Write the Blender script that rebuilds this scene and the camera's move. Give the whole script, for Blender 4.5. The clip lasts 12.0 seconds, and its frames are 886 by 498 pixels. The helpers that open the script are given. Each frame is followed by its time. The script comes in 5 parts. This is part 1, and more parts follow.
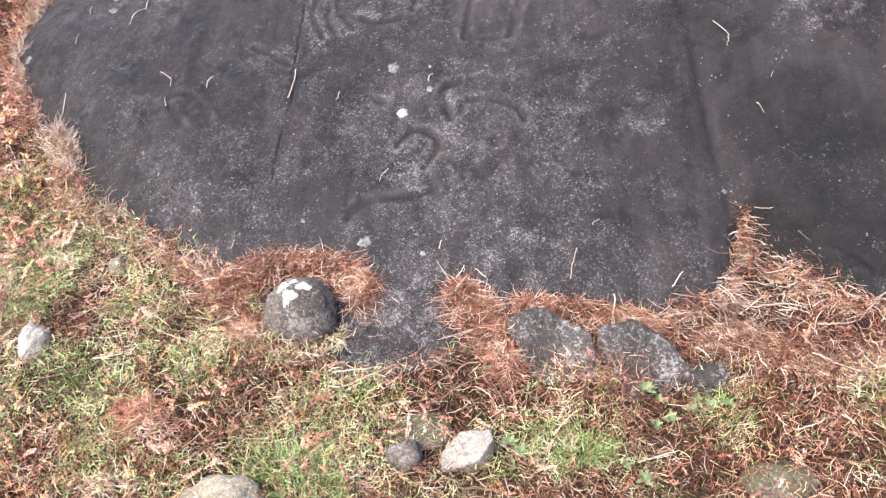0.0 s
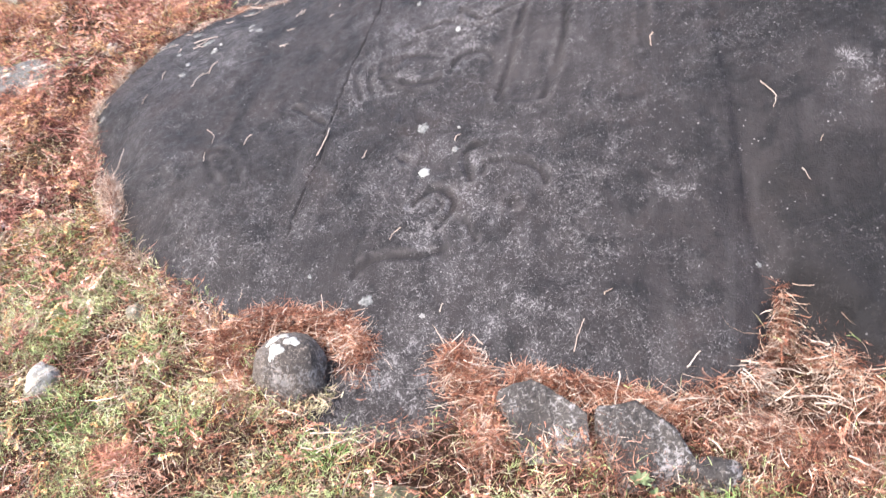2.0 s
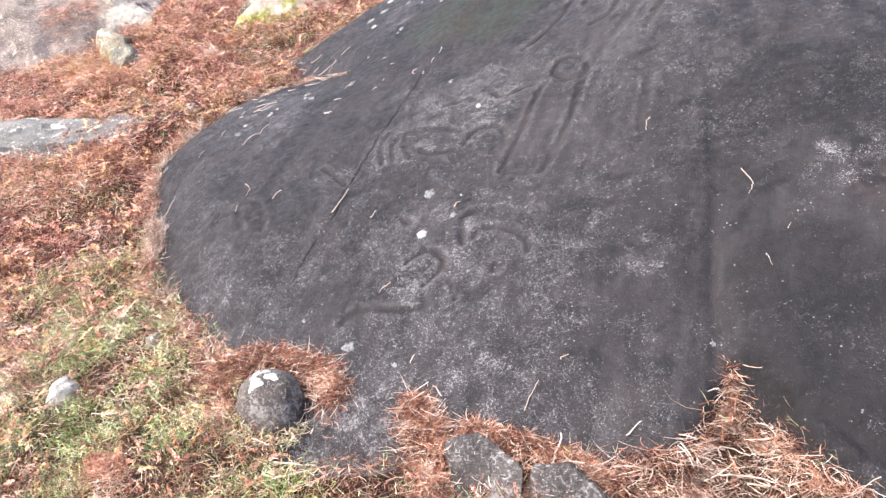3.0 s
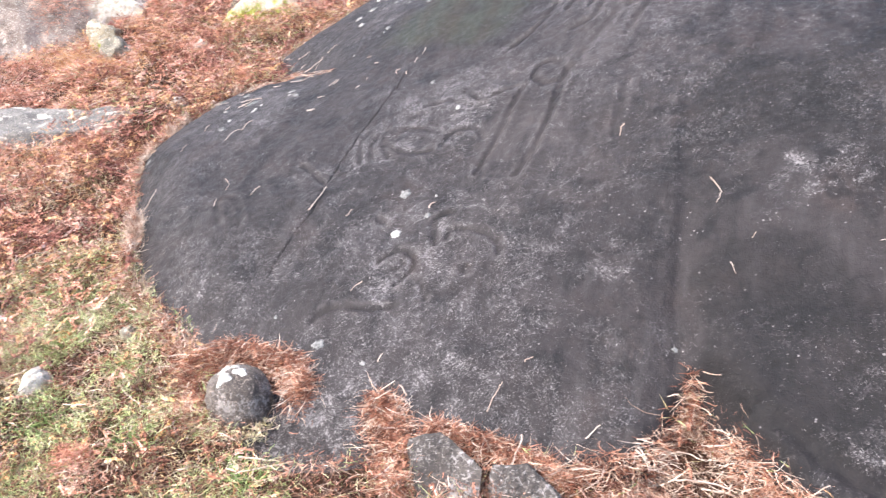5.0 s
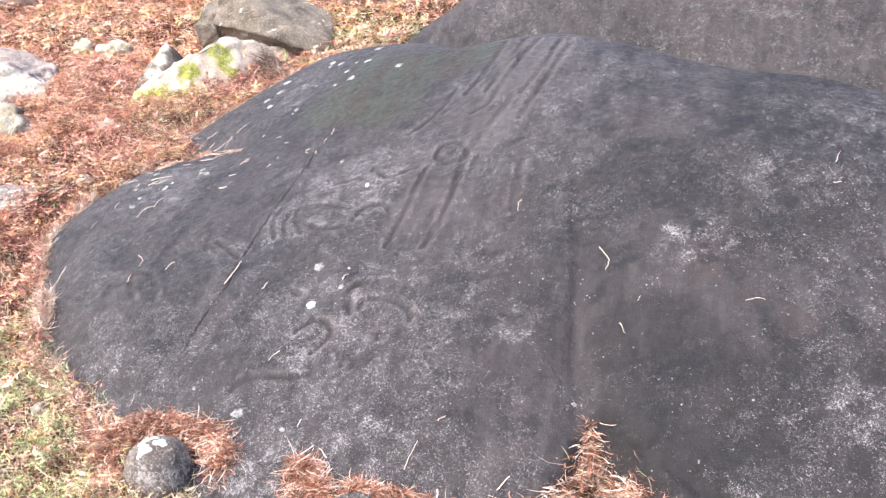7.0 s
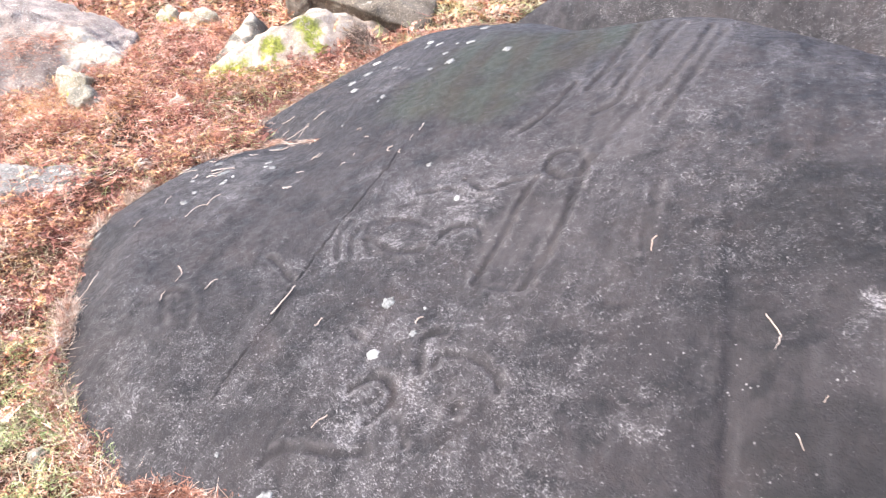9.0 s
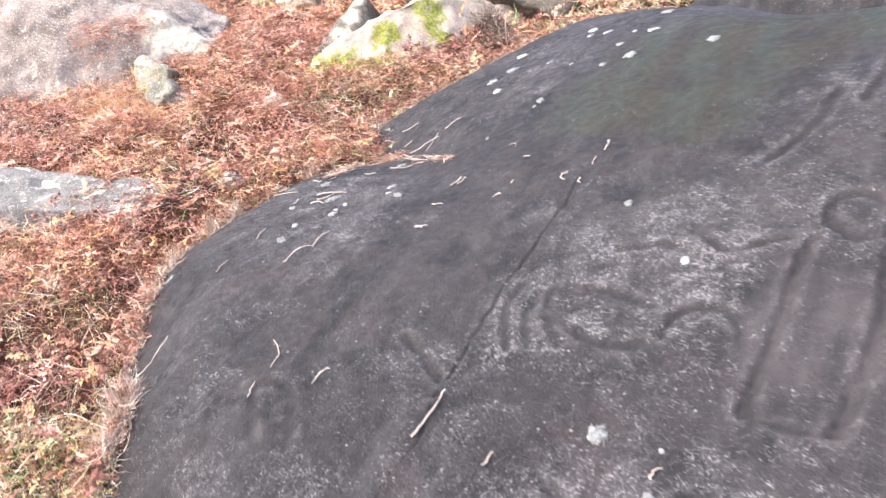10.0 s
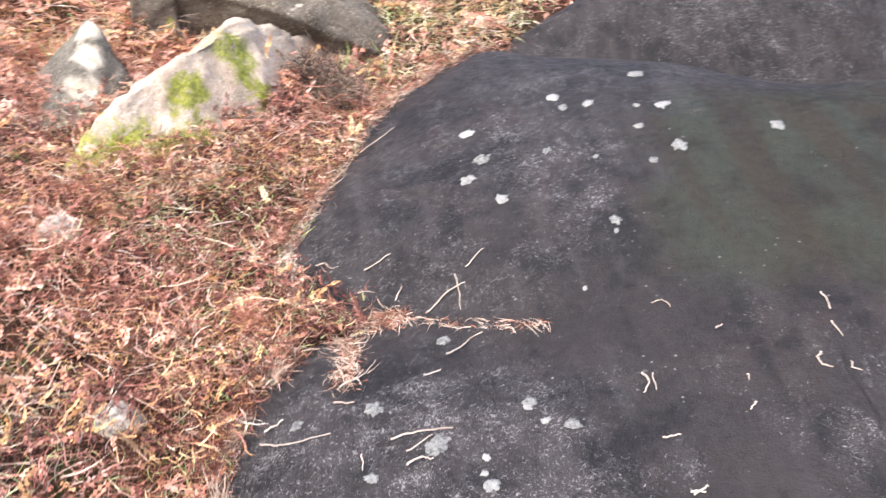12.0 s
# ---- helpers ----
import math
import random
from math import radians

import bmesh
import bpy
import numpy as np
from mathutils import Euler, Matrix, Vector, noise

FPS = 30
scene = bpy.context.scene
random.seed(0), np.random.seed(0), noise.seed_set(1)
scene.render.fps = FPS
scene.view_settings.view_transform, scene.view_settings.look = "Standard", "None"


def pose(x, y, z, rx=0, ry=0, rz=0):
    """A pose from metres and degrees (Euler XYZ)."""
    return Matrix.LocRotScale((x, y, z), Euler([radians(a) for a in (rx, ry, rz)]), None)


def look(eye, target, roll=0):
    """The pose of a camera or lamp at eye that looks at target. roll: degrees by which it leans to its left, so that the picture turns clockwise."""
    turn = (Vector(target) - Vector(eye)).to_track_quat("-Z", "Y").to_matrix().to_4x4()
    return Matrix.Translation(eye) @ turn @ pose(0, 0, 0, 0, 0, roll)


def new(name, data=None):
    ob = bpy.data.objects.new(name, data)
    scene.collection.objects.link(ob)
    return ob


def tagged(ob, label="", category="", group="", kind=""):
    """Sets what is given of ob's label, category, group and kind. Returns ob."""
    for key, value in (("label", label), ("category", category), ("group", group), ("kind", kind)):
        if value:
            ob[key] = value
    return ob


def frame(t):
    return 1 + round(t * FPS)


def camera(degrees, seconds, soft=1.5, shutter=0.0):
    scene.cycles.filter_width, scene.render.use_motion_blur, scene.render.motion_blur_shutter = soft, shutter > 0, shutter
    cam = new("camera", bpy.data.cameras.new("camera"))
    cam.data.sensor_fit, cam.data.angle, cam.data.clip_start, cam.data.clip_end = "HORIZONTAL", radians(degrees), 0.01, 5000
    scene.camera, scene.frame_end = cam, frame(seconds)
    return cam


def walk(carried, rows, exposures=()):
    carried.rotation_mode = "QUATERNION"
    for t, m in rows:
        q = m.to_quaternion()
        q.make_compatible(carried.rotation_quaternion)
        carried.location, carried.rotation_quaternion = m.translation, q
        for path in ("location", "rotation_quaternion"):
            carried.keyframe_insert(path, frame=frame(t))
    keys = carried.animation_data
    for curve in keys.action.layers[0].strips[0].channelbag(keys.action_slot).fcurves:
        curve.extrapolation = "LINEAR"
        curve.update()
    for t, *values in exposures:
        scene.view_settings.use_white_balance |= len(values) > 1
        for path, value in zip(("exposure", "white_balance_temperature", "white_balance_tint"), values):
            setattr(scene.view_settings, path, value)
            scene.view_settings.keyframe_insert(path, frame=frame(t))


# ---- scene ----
cam = camera(56.8, 12.0, soft=1.4, shutter=0.2)
PATH = [
    (0, (0.038, 0.023, 1.486), (0.016, 1.53, 0.171), -0.4),
    (0.5, (0.059, 0.019, 1.483), (0.036, 1.539, 0.184), -0.3),
    (1, (0.094, 0.015, 1.467), (0.055, 1.546, 0.181), -0.5),
    (1.5, (0.199, 0.064, 1.394), (0.046, 1.617, 0.143), -2.7),
    (2, (0.407, 0.111, 1.343), (0.03, 1.715, 0.209), -5.1),
    (2.5, (0.623, 0.093, 1.352), (0.076, 1.747, 0.369), -4.8),
    (3, (0.793, 0.051, 1.364), (0.148, 1.682, 0.402), -4.9),
    (3.2, (0.837, 0.045, 1.371), (0.157, 1.673, 0.429), -5.1),
    (4.8, (0.852, 0.073, 1.372), (0.168, 1.679, 0.396), -4.3),
    (5, (0.87, 0.064, 1.379), (0.233, 1.693, 0.411), -3.4),
    (5.5, (0.896, 0.018, 1.394), (0.395, 1.71, 0.451), -1.7),
    (6, (0.904, -0.041, 1.409), (0.473, 1.689, 0.502), -1.1),
    (6.5, (0.915, -0.08, 1.431), (0.479, 1.686, 0.599), -1.4),
    (6.7, (0.895, -0.102, 1.451), (0.485, 1.676, 0.632), -0.6),
    (8.3, (0.849, 0.176, 1.352), (0.317, 1.927, 0.545), -1.1),
    (8.5, (0.814, 0.298, 1.336), (0.267, 2.039, 0.517), -0.3),
    (9, (0.699, 0.533, 1.326), (0.063, 2.225, 0.471), 0.0),
    (9.5, (0.473, 0.859, 1.224), (-0.268, 2.505, 0.362), -0.6),
    (10, (0.134, 1.191, 1.145), (-0.674, 2.801, 0.275), -0.8),
    (10.5, (-0.277, 1.45, 1.115), (-0.989, 3.111, 0.259), 0.7),
    (11, (-0.733, 1.729, 1.033), (-1.272, 3.441, 0.149), 1.8),
    (11.5, (-1.122, 1.877, 1.047), (-1.31, 3.65, 0.14), 5.1),
    (12, (-1.492, 1.982, 1.164), (-1.093, 3.731, 0.28), 7.9),
]
EXPOSURES = [(0.0, 1.97), (2.0, 2.15), (5.0, 2.30), (6.5, 2.50), (8.5, 2.54), (10.0, 2.40), (11.0, 2.14), (12.0, 1.98)]
walk(cam, [(t, look(eye, target, roll)) for t, eye, target, roll in PATH], EXPOSURES)

from mathutils.bvhtree import BVHTree

# ---- light ----
world = bpy.data.worlds.new("world")
scene.world = world
world.use_nodes = True
wn = world.node_tree
sky = wn.nodes.new("ShaderNodeTexSky")
sky.sky_type, sky.sun_disc = "NISHITA", False
sky.sun_elevation, sky.sun_rotation = radians(54), radians(-127)
sky.air_density, sky.dust_density, sky.ozone_density = 1.0, 4.0, 1.0
wn.nodes["Background"].inputs["Strength"].default_value = 0.12
wn.links.new(sky.outputs[0], wn.nodes["Background"].inputs["Color"])
sun = new("sun", bpy.data.lights.new("sun", "SUN"))
sun.data.energy, sun.data.angle, sun.data.color = 1.05, radians(25), (1.0, 0.96, 0.92)
sun.matrix_world = look((-4.0, -3.0, 7.0), (0, 0, 0))


# ---- numbers: noise, plan of the rock and of the ground ----
def hash3(i, j, k):
    h = (i * 374761393 + j * 668265263 + k * 2147483647 // 7 + 1013904223) & 0xFFFFFFFF
    h = ((h ^ (h >> 13)) * 1274126177) & 0xFFFFFFFF
    h = ((h ^ (h >> 16)) * 2246822519) & 0xFFFFFFFF
    return ((h ^ (h >> 15)) & 0xFFFF) / 65535.0 * 2 - 1


def vnoise(x, y, z=0.0, s=0):
    """Smooth value noise, -1 to 1, of numpy arrays."""
    x, y = np.asarray(x, float), np.asarray(y, float)
    z = np.zeros_like(x) + z
    i, j, k = (np.floor(a).astype(np.int64) for a in (x, y, z))
    u, v, w = x - i, y - j, z - k
    u, v, w = (a * a * a * (a * (a * 6 - 15) + 10) for a in (u, v, w))
    k = k + s * 131
    r = 0
    for a, fu in ((0, 1 - u), (1, u)):
        for b, fv in ((0, 1 - v), (1, v)):
            for c, fw in ((0, 1 - w), (1, w)):
                r = r + hash3(i + a, j + b, k + c) * fu * fv * fw
    return r


def fbm(x, y, z=0.0, octaves=4, s=0):
    r, a, f = 0, 1.0, 1.0
    for o in range(octaves):
        r = r + a * vnoise(x * f, y * f, z * f, s + o * 7)
        a, f = a * 0.5, f * 2.03
    return r


def spline(points, steps=6, closed=True):
    p = np.array(points, float)
    n = len(p)
    out = []
    for i in range(n if closed else n - 1):
        a, b, c, d = (p[(i + k) % n] if closed else p[min(max(i + k, 0), n - 1)] for k in (-1, 0, 1, 2))
        for t in np.arange(steps) / steps:
            out.append(0.5 * (2 * b + (c - a) * t + (2 * a - 5 * b + 4 * c - d) * t * t + (3 * b - a - 3 * c + d) * t ** 3))
    if not closed:
        out.append(p[-1])
    return np.array(out)


def near_line(x, y, pts):
    """Distance to a line of points."""
    best = np.full(np.shape(x), 1e9)
    for a, b in zip(pts, pts[1:]):
        d = b - a
        t = np.clip(((x - a[0]) * d[0] + (y - a[1]) * d[1]) / max(d @ d, 1e-9), 0, 1)
        best = np.minimum(best, np.hypot(x - a[0] - t * d[0], y - a[1] - t * d[1]))
    return best


def inside(x, y, pts):
    r = np.zeros(np.shape(x), bool)
    for a, b in zip(pts, np.roll(pts, -1, 0)):
        if a[1] != b[1]:
            r ^= ((a[1] > y) != (b[1] > y)) & (x < (b[0] - a[0]) * (y - a[1]) / (b[1] - a[1]) + a[0])
    return r


OUTLINE = spline([
    (-0.19, 1.39), (0.08, 1.45), (0.22, 1.51), (0.40, 1.52), (0.60, 1.51), (0.755, 1.57), (0.84, 1.75), (0.90, 1.715), (1.01, 1.60),
    (1.15, 1.50), (1.5, 1.38), (2.2, 1.4), (2.9, 1.9), (3.2, 2.8), (2.9, 3.8), (1.8, 4.5), (0.6, 5.0), (0.1, 5.35), (-0.3, 5.48),
    (-0.60, 5.17), (-0.86, 4.93), (-1.12, 4.6), (-1.36, 4.12), (-1.47, 3.86), (-1.43, 3.72), (-1.30, 3.60), (-1.32, 3.54), (-1.44, 3.50),
    (-1.55, 3.3), (-1.60, 3.05), (-1.60, 2.8), (-1.53, 2.62), (-1.39, 2.42), (-1.24, 2.18), (-1.08, 2.03), (-0.96, 1.94),
    (-0.80, 1.84), (-0.63, 1.74), (-0.54, 1.66), (-0.36, 1.50)])


def rim(x, y):
    """Distance to the rock's foot, positive on the rock."""
    x, y = np.asarray(x, float), np.asarray(y, float)
    (x0, y0), (x1, y1) = OUTLINE.min(0) - 0.7, OUTLINE.max(0) + 0.7
    m = (x > x0) & (x < x1) & (y > y0) & (y < y1)
    d = np.full(x.shape, -0.9)
    e = near_line(x[m], y[m], np.vstack([OUTLINE, OUTLINE[:1]]))
    d[m] = np.where(inside(x[m], y[m], OUTLINE), e, -e)
    return d + 0.014 * vnoise(x * 9, y * 9, 0, 3) + 0.006 * vnoise(x * 27, y * 27, 0, 4)


CREASE = spline([(0.82, 1.68), (0.793, 1.86), (0.765, 2.05), (0.745, 2.3), (0.70, 2.6), (0.665, 2.9)], 4, False)
NOTCH = spline([(-1.5, 3.62), (-1.2, 3.52), (-0.97, 3.39), (-0.75, 3.3)], 4, False)
# line, depth and width of the crack and of the worn carved grooves
GROOVES = [
    ([(-0.43, 3.121), (-0.444, 2.9), (-0.469, 2.666), (-0.475, 2.409), (-0.466, 2.274), (-0.48, 2.152), (-0.498, 1.977)], 0.0042, 0.0032),
    # the long worn field and its ring
    ([(0.221, 2.405), (0.238, 2.471), (0.253, 2.543), (0.262, 2.63), (0.265, 2.711), (0.27, 2.795), (0.284, 2.926)], 0.013, 0.012),
    ([(0.074, 2.435), (0.091, 2.531), (0.107, 2.64), (0.114, 2.741), (0.129, 2.842)], 0.011, 0.0105),
    ([(0.081, 2.423), (0.151, 2.407), (0.221, 2.405)], 0.005, 0.008),
    ([(0.157, 2.891), (0.15, 2.942), (0.174, 2.975), (0.228, 2.972), (0.267, 2.922), (0.257, 2.861), (0.209, 2.849), (0.157, 2.891)], 0.008, 0.010),
    # curls between the field and the crack
    ([(-0.329, 2.612), (-0.245, 2.565), (-0.177, 2.549), (-0.13, 2.566)], 0.0060, 0.010),
    ([(-0.278, 2.706), (-0.2, 2.682), (-0.134, 2.656)], 0.0042, 0.010),
    ([(-0.101, 2.584), (-0.082, 2.639), (-0.035, 2.659), (0.02, 2.644), (0.048, 2.6)], 0.0054, 0.010),
    ([(-0.391, 2.519), (-0.437, 2.621), (-0.433, 2.704)], 0.0030, 0.009),
    ([(-0.352, 2.53), (-0.386, 2.607), (-0.383, 2.677)], 0.0030, 0.009),
    ([(-0.292, 2.543), (-0.347, 2.633), (-0.353, 2.697)], 0.0030, 0.009),
    ([(-0.249, 2.827), (-0.156, 2.838), (-0.041, 2.782), (0.012, 2.787)], 0.006, 0.010),
    ([(-0.105, 2.883), (-0.015, 2.808), (0.04, 2.837), (0.099, 2.848)], 0.007, 0.009),
    # figures lower down
    ([(0.034, 2.133), (0.011, 2.196), (0.01, 2.248), (0.058, 2.264)], 0.010, 0.010),
    ([(0.063, 2.161), (0.069, 2.192), (0.123, 2.192), (0.179, 2.179), (0.231, 2.146), (0.252, 2.098)], 0.009, 0.010),
    ([(-0.046, 1.983), (-0.016, 2.025), (-0.007, 2.064), (-0.037, 2.101), (-0.081, 2.108), (-0.111, 2.083), (-0.129, 2.061)], 0.010, 0.010),
    ([(-0.06, 2.037), (-0.043, 2.059), (-0.058, 2.079)], 0.006, 0.009),
    ([(-0.26, 1.839), (-0.241, 1.871), (-0.18, 1.889), (-0.089, 1.89), (-0.01, 1.912)], 0.009, 0.010),
    ([(0.033, 2.0), (0.052, 1.966), (0.069, 1.938)], 0.007, 0.008),
    ([(-0.191, 2.235), (-0.178, 2.222)], 0.010, 0.013),
    ([(0.158, 2.045), (0.162, 2.035)], 0.010, 0.014),
    ([(-0.867, 2.284), (-0.826, 2.214), (-0.778, 2.168)], 0.004, 0.010),
    ([(-0.89, 2.301), (-0.842, 2.322), (-0.775, 2.295), (-0.717, 2.188)], 0.004, 0.010),
    ([(-0.624, 2.512), (-0.532, 2.448), (-0.492, 2.41)], 0.007, 0.0095),
    # furrows that run down from the crest
    ([(0.44, 3.80), (0.392, 3.593), (0.34, 3.388), (0.309, 3.225), (0.239, 3.165)], 0.010, 0.012),
    ([(0.543, 3.738), (0.499, 3.444), (0.435, 3.257)], 0.010, 0.012),
    ([(0.592, 3.693), (0.544, 3.407), (0.487, 3.204), (0.456, 3.068)], 0.010, 0.013),
    ([(0.279, 3.834), (0.231, 3.511), (0.183, 3.322)], 0.009, 0.013),
    ([(0.377, 3.854), (0.328, 3.542), (0.272, 3.306)], 0.009, 0.012),
    ([(0.123, 3.393), (0.087, 3.245), (0.008, 3.122)], 0.008, 0.012),
    ([(0.5, 2.772), (0.503, 2.655), (0.508, 2.538)], 0.004, 0.012),
    ([(0.284, 2.926), (0.33, 3.05), (0.40, 3.25)], 0.005, 0.014),
    # lip at the foot of the second bulge
    ([(0.968, 1.70), (1.05, 1.655), (1.121, 1.613), (1.243, 1.551), (1.36, 1.52)], 0.014, 0.020),
]
BACK = np.array([(-0.65, 4.70), (-0.2, 4.45), (0.3, 4.25)])


def smin(a, b, k):
    h = np.clip(0.5 + 0.5 * (b - a) / k, 0, 1)
    return b * (1 - h) + a * h - k * h * (1 - h)


def dome(x, y):
    """The broad shape of the great rock."""
    u, v = x / 1.5, (y - 2.8) / 1.5
    z = 0.3943 + 0.5021 * v - 0.0169 * v ** 2 - 0.0031 * v ** 3 - 0.1468 * v ** 4
    z = z + u * (0.3372 + 0.2881 * v - 0.1791 * v ** 2 - 0.3223 * v ** 3)
    z = z + u ** 2 * (0.0875 - 0.2124 * v - 0.3429 * v ** 2) + u ** 3 * (-0.0433 - 0.1216 * v) - 0.0774 * u ** 4
    s = (x - 0.3) * 0.4551 + (y - 4.12) * 0.8904
    z = smin(z, 0.765 - 0.80 * s - 0.10 * np.clip(x - 0.6, 0, 2), 0.10)
    for cx, cy, r, h in ((0.46, 3.86, 0.22, 0.012), (0.0, 4.20, 0.24, -0.05), (1.10, 3.46, 0.34, -0.04), (1.35, 3.30, 0.30, -0.02)):
        z = z + h * np.exp(-((x - cx) ** 2 + (y - cy) ** 2) / (r * r))
    z = z - 0.06 * np.exp(-(near_line(x, y, BACK) / 0.24) ** 2)
    # crease between the two bulges, and the notch at the side
    c = near_line(x, y, CREASE)
    z = z - 0.040 * np.clip((2.5 - y) / 0.7, 0, 1) * np.exp(-(c / 0.07) ** 2)
    over = 0.5 + 0.5 * np.tanh((x - np.interp(y, CREASE[:, 1], CREASE[:, 0])) / 0.017)
    z = z - 0.005 * np.clip((2.6 - y) / 0.5, 0, 1) * np.exp(-(c / 0.017) ** 2) - 0.014 * np.clip((2.9 - y) / 0.6, 0, 1) * over * np.exp(-(c / 0.11) ** 2)
    return z - 0.065 * np.clip((-0.6 - x) / 0.5, 0, 1) * np.exp(-(near_line(x, y, NOTCH) / 0.16) ** 2)


def ground(x, y):
    v = y - 2.5
    v = np.where(v > 6, 6 + 12 * (1 - np.exp(-(v - 6) / 12)), np.where(v < -4, -4 - 8 * (1 - np.exp((v + 4) / 8)), v))
    w = np.clip(x, -5, 5) + 6 * np.tanh((x - np.clip(x, -5, 5)) / 12)
    q = np.clip(v, -3, 4)
    return 0.031 + 0.044 * w + 0.155 * v + 0.0144 * q * q


def soil(x, y):
    return ground(x, y) - 0.025 - 0.09 * np.exp(-((x + 1.5) ** 2 / 0.16 + (y - 5.12) ** 2 / 0.04)) + (0.022 + 0.016 * np.clip((-x - 1.4) / 0.5, 0, 1)) * fbm(x * 3.1, y * 3.1, 0, 3, 20) + 0.012 * fbm(x * 13, y * 13, 0, 2, 23)


def rock_top(x, y, fine=True):
    d = rim(x, y)
    z = dome(x, y)
    side = np.clip((x + 0.5) / 1.0, 0, 1)
    z = smin(z, ground(x, y) + 0.012 + (0.72 + 0.7 * side + 1.2 * np.clip((x - 0.25) / 0.3, 0, 1)) * d, 0.07 - 0.03 * side) - 0.8 * np.clip(-d, 0, None)
    z = z + 0.006 * fbm(x * 4, y * 4, 0, 4, 40)
    if fine:
        for pts, depth, width in GROOVES:
            p = spline(pts, 4, False)
            m = (x > p[:, 0].min() - 0.08) & (x < p[:, 0].max() + 0.08) & (y > p[:, 1].min() - 0.08) & (y < p[:, 1].max() + 0.08)
            if m.any():
                qx = x[m] + 0.006 * vnoise(x[m] * 30, y[m] * 30, 0, 50) + 0.003 * vnoise(x[m] * 90, y[m] * 90, 0, 51)
                qy = y[m] + 0.006 * vnoise(x[m] * 30, y[m] * 30, 0, 52)
                n = near_line(qx, qy, p) / width * (1 + 0.3 * vnoise(x[m] * 40, y[m] * 40, 0, 53))
                depth = depth * 0.9 if width > 0.005 and pts[0][1] > 1.75 else depth
                z[m] += -depth * np.exp(-n ** 2) + 0.2 * depth * np.exp(-((n - 2.2) / 0.9) ** 2)
        field = np.array([(0.095, 2.43), (0.225, 2.40), (0.27, 2.88), (0.16, 2.80)])
        e = near_line(x, y, np.vstack([field, field[:1]]))
        z = z - 0.005 * np.clip(0.5 + np.where(inside(x, y, field), e, -e) / 0.02, 0, 1)
        z = z + 0.0016 * fbm(x * 26, y * 26, 0, 3, 60)
    return z


def top(x, y):
    """The upper surface: rock or soil, whichever is higher."""
    x, y = np.atleast_1d(np.asarray(x, float)), np.atleast_1d(np.asarray(y, float))
    return np.maximum(rock_top(x, y, False), ground(x, y) - 0.02)


